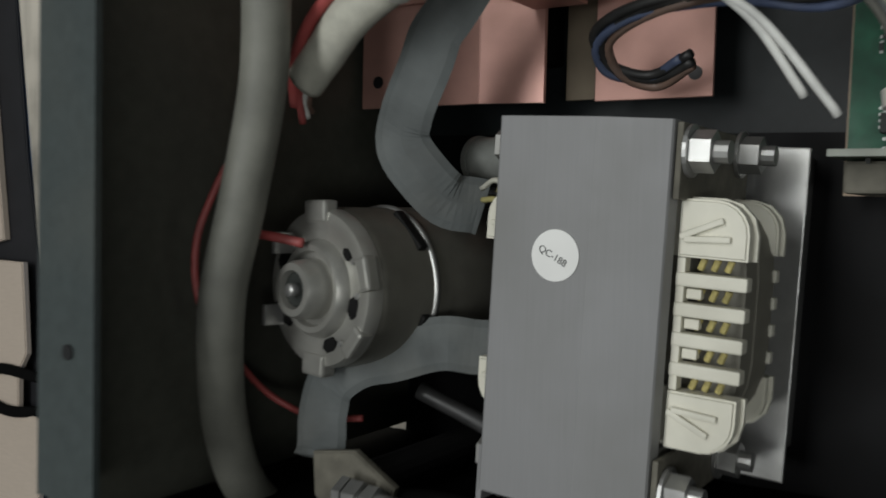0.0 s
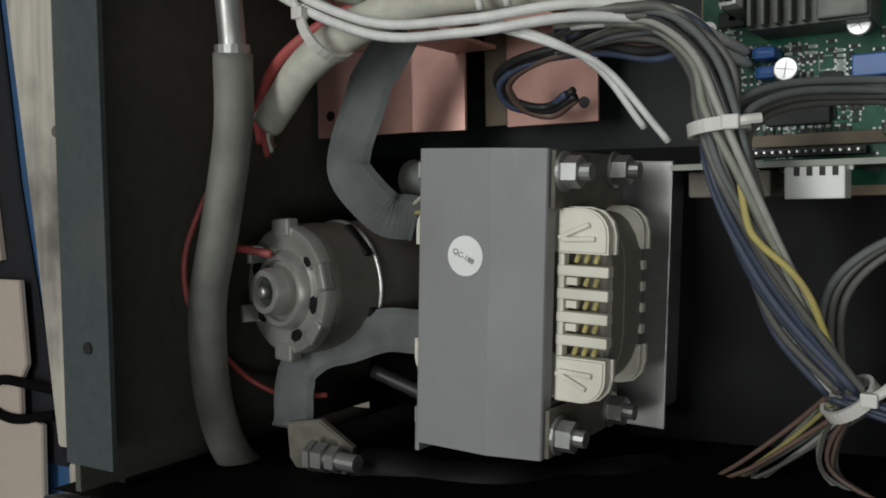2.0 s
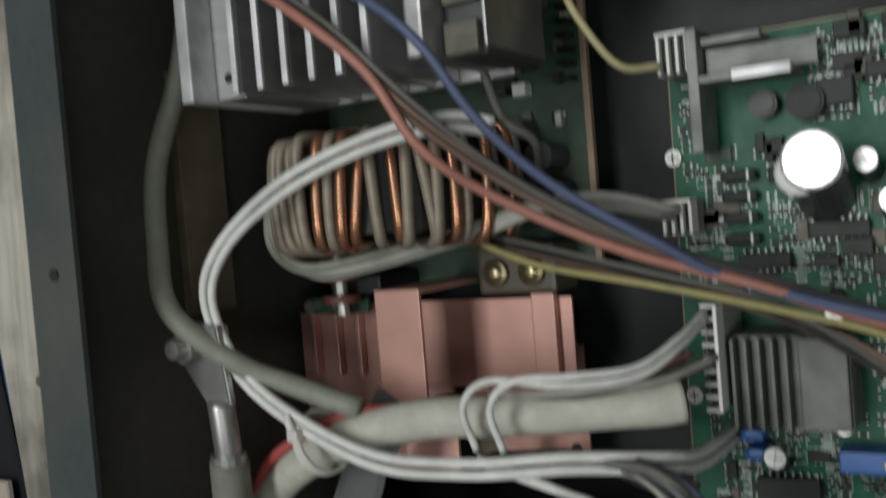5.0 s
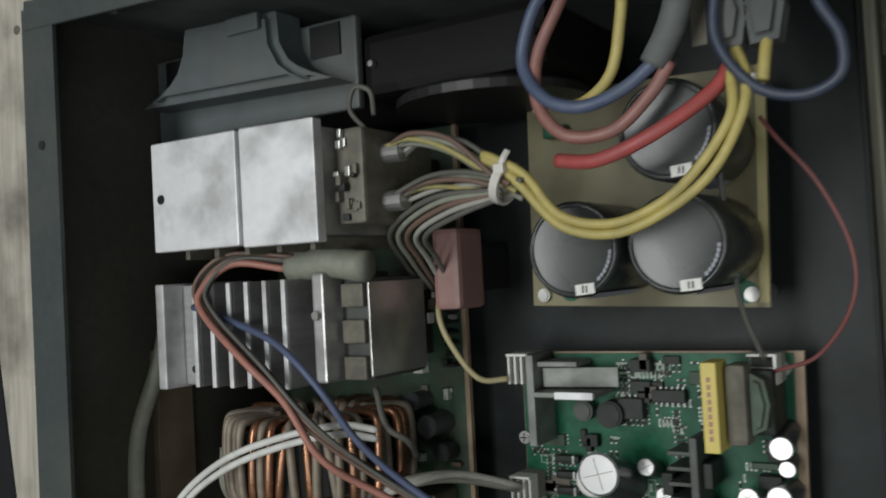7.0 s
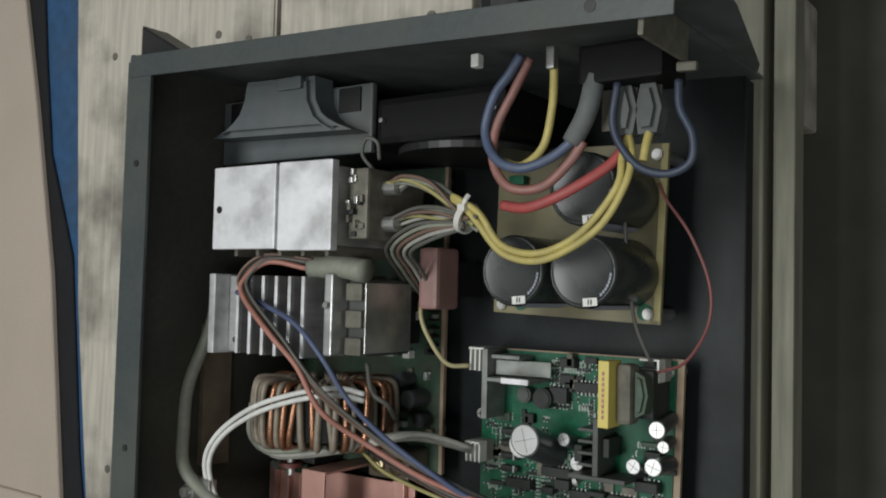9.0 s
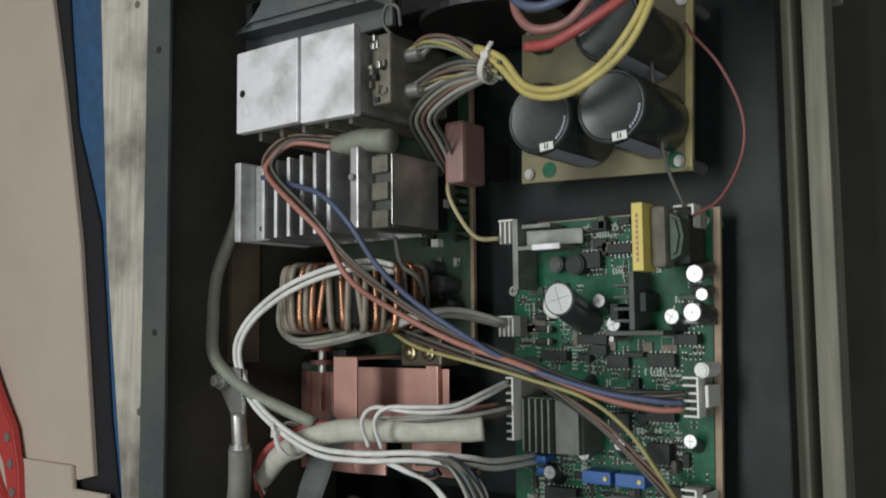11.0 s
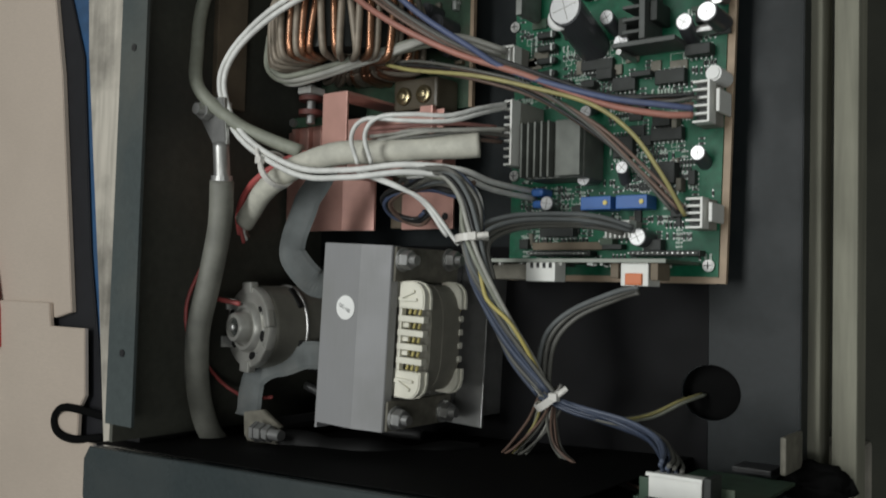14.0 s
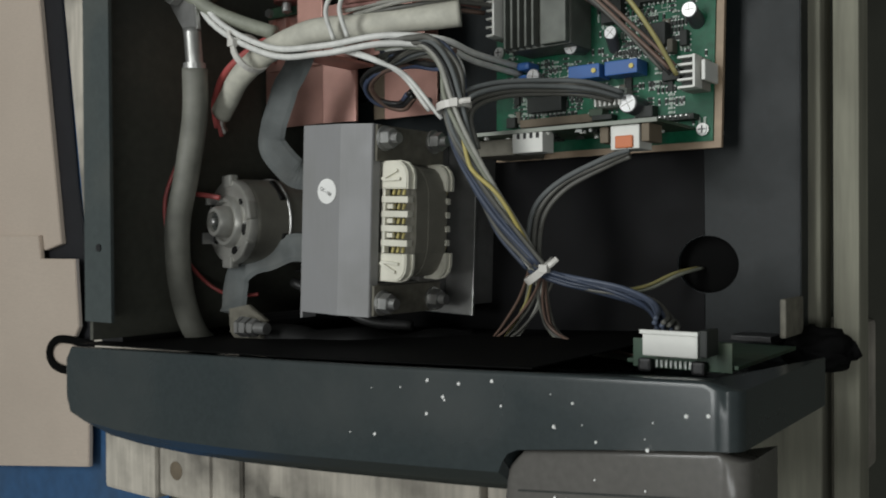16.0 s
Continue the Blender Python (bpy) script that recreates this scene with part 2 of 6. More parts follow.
def bm_lathe(profile, n=40, at=(0, 0, 0)):
    """Turns (radius, z) pairs about the upright axis through at."""
    bm = bmesh.new()
    rings = []
    for r, z in profile:
        rings.append([bm.verts.new((at[0] + r * math.cos(2 * math.pi * i / n), at[1] + r * math.sin(2 * math.pi * i / n), at[2] + z)) for i in range(n)])
    for a, b in zip(rings, rings[1:]):
        for i in range(n):
            bm.faces.new((a[i], a[(i + 1) % n], b[(i + 1) % n], b[i]))
    bm.faces.new(rings[-1])
    bm.faces.new(list(reversed(rings[0])))
    bmesh.ops.recalc_face_normals(bm, faces=bm.faces)
    return bm


def bm_prism(outline, z0, z1, bevel=0.0, bm=None):
    """An upright prism over an outline of (x, y)."""
    bm = bm or bmesh.new()
    lo = [bm.verts.new((x, y, z0)) for x, y in outline]
    hi = [bm.verts.new((x, y, z1)) for x, y in outline]
    k = len(outline)
    faces = [bm.faces.new(hi), bm.faces.new(list(reversed(lo)))]
    for i in range(k):
        faces.append(bm.faces.new((lo[i], lo[(i + 1) % k], hi[(i + 1) % k], hi[i])))
    bmesh.ops.recalc_face_normals(bm, faces=faces)
    if bevel:
        bmesh.ops.bevel(bm, geom=[e for e in bm.edges if e.verts[0] in hi and e.verts[1] in hi], offset=bevel, segments=5, affect="EDGES")
    return bm


def bm_loft(rings, cap=0.001):
    """Skins closed rings of equal count, from the top ring down; the top keeps a narrow flat border."""
    bm = bmesh.new()
    vs = [[bm.verts.new(p) for p in r] for r in rings]
    k = len(rings[0])
    for a, b in zip(vs, vs[1:]):
        for i in range(k):
            bm.faces.new((a[i], b[i], b[(i + 1) % k], a[(i + 1) % k]))
    top = bm.faces.new(vs[0])
    bm.faces.new(list(reversed(vs[-1])))
    bmesh.ops.recalc_face_normals(bm, faces=bm.faces)
    if cap:
        bmesh.ops.inset_region(bm, faces=[top], thickness=cap)
    return bm


def soft(ob, angle=38):
    """Smooth shading with the sharp edges kept."""
    for f in ob.data.polygons:
        f.use_smooth = True
    ob.data.set_sharp_from_angle(angle=radians(angle))
    return ob


def glide(points, step=6):
    """A smooth line through the points."""
    p = [Vector(q) for q in points]
    p = [2 * p[0] - p[1]] + p + [2 * p[-1] - p[-2]]
    out = []
    for i in range(1, len(p) - 2):
        for s in range(step):
            u = s / step
            a, b, c, d = p[i - 1], p[i], p[i + 1], p[i + 2]
            out.append(0.5 * ((2 * b) + (c - a) * u + (2 * a - 5 * b + 4 * c - d) * u * u + (3 * b - a - 3 * c + d) * u ** 3))
    out.append(p[-2])
    return out


def bm_tube(points, r, n=8, step=6, bm=None, flat=1.0, wobble=0.0, shift=(0, 0, 0)):
    bm = bm or bmesh.new()
    line = glide(points, step)
    line = [q + Vector(shift) for q in line]
    if wobble:
        line = [q + wobble * noise.noise_vector(q * 45) for q in line]
    ref = Vector((0.31, 0.17, 0.93))
    rings = []
    for i, q in enumerate(line):
        d = (line[min(i + 1, len(line) - 1)] - line[max(i - 1, 0)]).normalized()
        s = d.cross(ref).normalized()
        u = s.cross(d)
        rings.append([bm.verts.new(q + r * (math.cos(2 * math.pi * k / n) * s + flat * math.sin(2 * math.pi * k / n) * u)) for k in range(n)])
    for a, b in zip(rings, rings[1:]):
        for k in range(n):
            f = bm.faces.new((a[k], a[(k + 1) % n], b[(k + 1) % n], b[k]))
    bm.faces.new(list(reversed(rings[0])))
    bm.faces.new(rings[-1])
    return bm


def finish(name, bm, material, smooth=False):
    me = bpy.data.meshes.new(name)
    bm.normal_update()
    bm.to_mesh(me)
    bm.free()
    me.materials.append(material)
    if smooth:
        for f in me.polygons:
            f.use_smooth = True
    return new(name, me)


def thing(name, base, label, category, group="", kind=""):
    ob = new(name)
    ob.empty_display_size = 0.01
    ob.location = base
    return tagged(ob, label, category, group, kind)


def part(name, bm, material, parent, label="", smooth=False):
    ob = finish(name, bm, material, smooth)
    ob.parent = parent
    base = parent.location if parent.parent is None else Vector((0, 0, 0))
    ob.matrix_parent_inverse = Matrix.Translation(-base)
    return tagged(ob, label)


def single(name, bm, material, label="", category="", group="", kind="", smooth=False):
    return tagged(finish(name, bm, material, smooth), label, category, group, kind)


def turned(bm, angle, centre, axis="Z"):
    bmesh.ops.rotate(bm, verts=bm.verts, cent=centre, matrix=Matrix.Rotation(radians(angle), 3, axis))
    return bm


def hex_nut(bm, x, y, z, r, depth, axis="X"):
    q = bmesh.ops.create_cone(bm, cap_ends=True, segments=6, radius1=r, radius2=r, depth=depth)
    bmesh.ops.rotate(bm, verts=q["verts"], cent=(0, 0, 0), matrix=Matrix.Rotation(radians(90), 3, "Y" if axis == "X" else "X") if axis != "Z" else Matrix.Identity(3))
    bmesh.ops.translate(bm, verts=q["verts"], vec=(x, y, z))
    return bm


def rod(bm, a, b, r, n=14):
    a, b = Vector(a), Vector(b)
    q = bmesh.ops.create_cone(bm, cap_ends=True, segments=n, radius1=r, radius2=r, depth=(b - a).length)
    rot = (b - a).to_track_quat("Z", "Y").to_matrix()
    bmesh.ops.rotate(bm, verts=q["verts"], cent=(0, 0, 0), matrix=rot)
    bmesh.ops.translate(bm, verts=q["verts"], vec=(a + b) / 2)
    return bm


# ---- setting ----
def ground():
    single("ground", bm_box(-4, -4, -0.1, 4, 4, 0), CONCRETE, "olive grey dusty concrete workshop ground", "ground", kind="structure")


def pallet():
    p = thing("pallet", (-0.15, 0.1, 0.0), "weathered grey wooden pallet with dirty deck boards", "pallet")
    seams = [-0.505, -0.225, -0.021, 0.099, 0.1905, 0.2085]
    for i, (a, b) in enumerate(zip(seams, seams[1:])):
        x0, x1 = a + 0.0025, b - 0.0028
        y0 = -0.17 if i == 0 else -0.235 - 0.012 * (i % 2)
        if i == 0:
            bm = bm_prism([(-0.452, y0), (x1, y0), (x1, 1.25), (-0.57, 1.25), (-0.522, 0.469), (-0.503, 0.21), (-0.471, -0.015)], 0.108, 0.130, 0.002)
        else:
            bm = bm_box(x0, y0, 0.108, x1, 1.25, 0.130 - 0.001 * (i % 3), 0.002)
        part("deck_board", bm, WOOD if i < 3 else WOOD_DARK, p)
    for y in (-0.19, 0.35, 0.95):
        part("stringer", bm_box(-0.445, y, 0.0, 0.188, y + 0.09, 0.1075, 0.003), WOOD, p)
    for k, (xa, xb) in enumerate(((-0.474, -0.396), (-0.391, -0.321), (-0.317, -0.281), (-0.277, -0.237), (-0.232, -0.16))):
        part("end_block", bm_box(xa, -0.284 + 0.006 * (k % 2), 0.084, xb, -0.190, 0.1075 - 0.001 * (k % 2), 0.004), WOOD, p)
    part("knot", bm_cyl(-0.366, -0.253, 0.1066, 0.1069, 0.0085, 14), BROWN_STRIP, p, "dark round knot")
    for x, y in ((-0.455, 0.46), (-0.3, 0.46), (-0.26, 0.45), (-0.06, 0.44), (-0.44, 0.05), (-0.29, 0.60), (0.05, 0.52)):
        part("nail_head", bm_cyl(x, y, 0.1297, 0.1307, 0.004, 10), DUSTY_METAL, p, "rusty nail head")


def floor_sheets():
    single("blue_tarpaulin", bm_prism([(-0.95, -1.0), (-0.515, -1.0), (-0.515, 1.4), (-0.95, 1.4)], 0.001, 0.004), BLUE_TARP, "crumpled blue tarpaulin lying on the concrete beside the pallet", "tarpaulin")
    # Near-black band between the cardboard edge and the blue tarpaulin.
    single("black_strip", bm_prism([(-0.715, -0.24), (-0.62, -0.24), (-0.655, -0.08), (-0.676, 0.02), (-0.708, 0.265), (-0.765, 0.40), (-0.786, 0.53), (-0.87, 1.2), (-0.92, 1.2), (-0.82, 0.3)], 0.0055, 0.008, 0.001), BLACK_SHEET, "near-black strip lying over the blue tarpaulin", "plastic sheet")
    a = thing("cardboard_sheet", (-1.0, 0.3, 0.009), "flattened brown cardboard sheet lying on the floor", "cardboard", "cardboard pieces")
    part("panel", bm_prism([(-1.7, -0.055), (-0.735, -0.058), (-0.70, -0.05), (-0.742, 0.243), (-0.792, 0.463), (-0.88, 0.80), (-0.98, 1.4), (-1.7, 1.4)], 0.009, 0.015, 0.001), CARD, a)
    b = thing("cardboard_sheet", (-1.0, -0.2, 0.009), "flattened brown cardboard piece with a notched edge", "cardboard", "cardboard pieces")
    part("panel", bm_prism([(-1.7, -0.40), (-0.848, -0.334), (-0.639, -0.306), (-0.636, -0.20), (-0.668, -0.196), (-0.668, -0.163), (-0.656, -0.146), (-0.662, -0.068), (-0.735, -0.068), (-0.74, -0.040), (-1.7, -0.040)], 0.016, 0.021, 0.001), CARD, b)


def strap():
    wire("black_strap", [(-0.612, -0.170, 0.010), (-0.645, -0.164, 0.021), (-0.688, -0.162, 0.0245), (-0.708, -0.170, 0.0245), (-0.712, -0.183, 0.0245), (-0.700, -0.194, 0.0245), (-0.668, -0.197, 0.0245), (-0.630, -0.192, 0.012)], 0.0048, VOID, "black strap bent in a loop on the cardboard", "strap", flat=0.35)


def snips():
    s = thing("tin_snips", (-0.88, -0.05, 0.022), "red handled metal snips lying on cardboard", "hand tool")
    part("upper_arm", bm_prism([(-0.99, 0.14), (-0.93, 0.055), (-0.885, 0.0), (-0.868, -0.05), (-0.862, -0.10), (-0.885, -0.105), (-0.905, -0.05), (-0.955, 0.02), (-1.02, 0.10)], 0.0215, 0.031, 0.002), TOOL_RED, s)
    part("lower_arm", bm_prism([(-1.02, 0.02), (-0.95, -0.03), (-0.92, -0.075), (-0.89, -0.107), (-0.915, -0.115), (-0.96, -0.07), (-1.03, -0.02)], 0.0215, 0.029, 0.002), TOOL_RED, s)
    for x, y in ((-0.893, -0.012), (-0.883, -0.047), (-0.876, -0.083)):
        part("rivet", bm_cyl(x, y, 0.0312, 0.0335, 0.0062, 16), STEEL, s, "bright round rivet")
    part("blade", bm_prism([(-0.868, -0.107), (-0.862, -0.235), (-0.878, -0.235), (-0.886, -0.110)], 0.0215, 0.027, 0.001), PALE, s, "pale steel blade")
    part("blade", bm_prism([(-0.892, -0.113), (-0.886, -0.235), (-0.905, -0.235), (-0.912, -0.118)], 0.0215, 0.027, 0.001), PALE, s, "pale steel blade")
    s.location.x += 0.015


# ---- machine case ----
def plate_with_hole(outline, hole, z0, z1):
    bm = bmesh.new()
    loops = []
    for pts in (outline, hole):
        vs = [bm.verts.new((x, y, z1)) for x, y in pts]
        loops += [bm.edges.new((vs[i], vs[(i + 1) % len(vs)])) for i in range(len(vs))]
    bmesh.ops.triangle_fill(bm, use_beauty=True, edges=loops)
    top = list(bm.faces)
    r = bmesh.ops.extrude_face_region(bm, geom=top)
    for v in [g for g in r["geom"] if isinstance(g, bmesh.types.BMVert)]:
        v.co.z = z0
    bmesh.ops.recalc_face_normals(bm, faces=bm.faces)
    return bm


def case():
    c = thing("welding_machine_case", (0.01, 0.13, 0.131), "dark grey painted steel machine case lying open", "machine case")
    hole = [(0.1345 + 0.0165 * math.cos(a), -0.063 + 0.0152 * math.sin(a)) for a in [2 * math.pi * i / 32 for i in range(32)]]
    part("base_plate", plate_with_hole([(-0.164, -0.115), (0.1805, -0.115), (0.1812, 0.3655), (-0.164, 0.3815)], hole, 0.142, 0.145), FLOOR_PAINT, c, "black painted base plate with a round cable hole")
    notch = [(0.1345 - 0.0168 * math.sin(a), -0.063 - 0.0155 * math.cos(a)) for a in [math.pi * (0.03 + 0.94 * k / 14) for k in range(15)]]
    # Thin near-black layer over the base plate, ending at x 0.133.
    part("dark_layer", bm_prism([(-0.162, -0.1140), (0.1330, -0.1140)] + notch + [(0.1325, 0.016), (-0.162, 0.020)], 0.1452, 0.1455), BASE_DARK, c, "thin near-black layer covering the base plate up to x 0.133")
    part("outer_panel", bm_box(-0.164, -0.115, 0.1312, 0.180, 0.36, 0.134), BLACK, c)
    # Disc painted near-black in place of the shade down the hole.
    part("hole_shade_disc", bm_cyl(0.1345, -0.063, 0.1342, 0.1350, 0.026, 24), VOID, c, "near-black disc standing in for shade below the hole")
    part("edge_fold", bm_prism([(0.1808, -0.113), (0.1825, -0.113), (0.1833, 0.36), (0.1816, 0.36)], 0.1345, 0.1475, 0.0005), FLOOR_PAINT, c, "folded edge of the base plate")
    part("side_wall", bm_box(-0.1665, -0.105, 0.132, -0.1636, 0.3815, 0.3155), PAINT_IN, c, "grey painted inner side wall")
    rim = plate_with_hole([(-0.1675, -0.094), (-0.142, -0.094), (-0.142, 0.374), (-0.1655, 0.376)], [(-0.153 + 0.0022 * math.cos(k * math.pi / 6), -0.052 + 0.0022 * math.sin(k * math.pi / 6)) for k in range(12)], 0.316, 0.318)
    part("side_flange", rim, PAINT, c, "grey painted flange with screw holes")
    for y in (-0.052, 0.128, 0.309):
        part("screw_hole", bm_cyl(-0.153, y, 0.3182, 0.3186, 0.0022, 14), BLACK, c)
    # back panel, slightly out of square
    def skew(bm):
        return turned(bm, -2.5, (0, 0.372, 0.2))
    part("back_panel", skew(bm_box(-0.163, 0.3705, 0.132, 0.188, 0.3725, 0.3165)), BACK_PAINT, c)
    part("back_flange", skew(bm_box(-0.163, 0.3585, 0.3168, 0.206, 0.3728, 0.3186, 0.0006)), PAINT, c, "grey painted back flange")
    part("screw_hole", skew(bm_cyl(0.167, 0.3665, 0.3187, 0.3190, 0.003, 14)), BLACK, c)
    part("corner_tab", bm_prism([(-0.163, 0.381), (-0.12, 0.379), (-0.163, 0.402)], 0.29, 0.311, 0.001), BLACK, c)
    part("end_bracket", skew(bm_box(0.1885, 0.352, 0.262, 0.1915, 0.3695, 0.3155, 0.001)), DUSTY_METAL, c)
    part("bracket_lip", skew(bm_box(0.187, 0.347, 0.262, 0.197, 0.3515, 0.266, 0.001)), DUSTY_METAL, c)
    ear = bm_prism([(0.1885, 0.3160), (0.207, 0.3160), (0.2155, 0.3125), (0.2195, 0.303), (0.216, 0.27), (0.194, 0.16), (0.1885, 0.145)], -0.3650, -0.3632, 0.0004)
    part("corner_plate", turned(ear, 90, (0, 0, 0), "X"), BACK_PAINT, c, "dusty rounded corner plate")
    for x, z in ((-0.113, 0.306), (-0.010, 0.306)):
        bm = bmesh.new()
        hex_nut(bm, x, 0.366, z, 0.0018, 0.008, "Y")
        part("screw", skew(bm), STEEL, c)
    return c


def front_panel():
    f = thing("machine_front_cover", (0.01, -0.13, 0.131), "dark moulded plastic front panel with dust specks", "front panel")

    def moulding(edge, z0, ztop, right_r, front_drop, front_out):
        """edge: (x, y, side) round the top face; each side falls away by its own curve."""
        rings = []
        for q in range(9):
            a = math.pi / 2 * q / 8
            sn, cs = math.sin(a), 1 - math.cos(a)
            ring = []
            for x, y, side in edge:
                if side == "r":
                    ring.append((x + right_r * sn, y, ztop - right_r * cs))
                elif side == "f":
                    ring.append((x, y - front_out * min(1.0, q / 2), ztop - front_drop * min(1.0, q / 2) - 0.004 * max(0, q - 2) / 6))
                elif side == "c":
                    ring.append((x + right_r * sn, y - front_out * min(1.0, q / 2), ztop - right_r * cs - front_drop * min(1.0, q / 2) * 0.3))
                elif side == "l":
                    ring.append((x - 0.004 * sn, y, ztop - 0.004 * cs))
                else:
                    ring.append((x, y + 0.0015 * sn, ztop - 0.0015 * cs))
            rings.append(ring)
        rings.append([(x, y - (0.014 if e[2] == "i" else 0.0), z0) for (x, y, z), e in zip(rings[-1], edge)])
        return bm_loft(rings)

    top = [(-0.186, -0.1115, "i"), (-0.12, -0.1098, "i"), (0.0, -0.1065, "i"), (0.048, -0.1050, "i"), (0.12, -0.1020, "i"), (0.196, -0.0990, "i"), (0.199, -0.1005, "r"), (0.199, -0.110, "r"), (0.199, -0.1210, "r"),
           (0.16, -0.1255, "s"), (0.122, -0.1305, "s"), (0.1175, -0.1325, "s"), (0.1150, -0.1360, "s"), (0.113, -0.1405, "f"), (0.075, -0.1435, "f"), (0.041, -0.1460, "f"), (0.0, -0.1490, "f"), (-0.05, -0.1520, "f"), (-0.10, -0.1540, "f"), (-0.142, -0.1540, "f"), (-0.172, -0.1525, "f"), (-0.186, -0.1485, "l"), (-0.1895, -0.140, "l"), (-0.1895, -0.118, "l")]
    soft(part("shell", moulding(top, 0.205, 0.316, 0.009, 0.017, 0.011), PLASTIC, f, "dark glossy plastic shell"))
    part("lower_skirt", bm_prism([(-0.180, -0.124), (0.175, -0.1125), (0.175, -0.120), (0.10, -0.132), (-0.15, -0.150), (-0.178, -0.146)], 0.1315, 0.2048), PLASTIC, f)
    # Near-black sheet added to stand in for shade inside the hollow shell.
    part("shell_shade_sheet", bm_prism([(-0.1885, -0.1096), (0.0, -0.1046), (0.125, -0.0998), (0.125, -0.0992), (0.0, -0.1040), (-0.1885, -0.1090)], 0.146, 0.3095), VOID, f, "near-black sheet standing in for shade inside the shell")
    bez = [(0.1215, -0.1332, "i"), (0.16, -0.1285, "i"), (0.199, -0.1240, "i"), (0.1995, -0.1255, "r"), (0.1995, -0.140, "r"), (0.1995, -0.166, "r"), (0.19, -0.172, "f"), (0.15, -0.175, "f"), (0.117, -0.175, "f"), (0.1145, -0.160, "l"), (0.1165, -0.140, "l")]
    soft(part("lower_bezel", moulding(bez, 0.275, 0.3105, 0.009, 0.006, 0.004), PLASTIC_GREY, f, "grey moulded control bezel"))
    part("bezel_groove", bm_prism([(0.119, -0.1475), (0.199, -0.1385), (0.199, -0.1392), (0.119, -0.1482)], 0.3106, 0.3109), CHIP, f)
    rng = random.Random(21)
    dots = bmesh.new()
    for i in range(22):
        x = 0.03 + 0.168 * rng.random() ** 0.6
        y = rng.uniform(-0.136, -0.105) if x < 0.11 else rng.uniform(-0.124, -0.104)
        r = rng.choice([0.0003, 0.0004, 0.0006, 0.0008])
        bm_cyl(x, y, 0.31602, 0.3164, r, 8, bm=dots, r2=r * 0.6)
    for i in range(7):
        bm_cyl(rng.uniform(0.122, 0.197), rng.uniform(-0.150, -0.1385), 0.31091, 0.3113, rng.choice([0.0004, 0.0006]), 8, bm=dots)
    tagged(part("paint_speck", dots, STICKER, f, "tiny white paint specks"), kind="stuff")
    # Crumpled near-black lump at the right end of the panel.
    lump = bmesh.new()
    bmesh.ops.create_icosphere(lump, subdivisions=4, radius=1.0)
    for v in lump.verts:
        d = noise.noise_vector(v.co * 1.7)
        v.co = Vector((0.1895 + 0.018 * v.co.x, -0.1035 + 0.011 * v.co.y, 0.146 + 0.012 * v.co.z)) + 0.004 * d + 0.0015 * noise.noise_vector(v.co * 5)
    part("side_lump", lump, VOID, f, "crumpled near-black lump", smooth=True)
    part("side_ear", bm_prism([(-0.190, -0.109), (-0.1685, -0.109), (-0.1685, -0.096), (-0.184, -0.096), (-0.191, -0.102)], 0.20, 0.297, 0.004), BLACK, f)
    part("inner_tab", bm_box(0.181, -0.0965, 0.148, 0.184, -0.078, 0.178, 0.001), DUSTY_METAL, f)
    return f


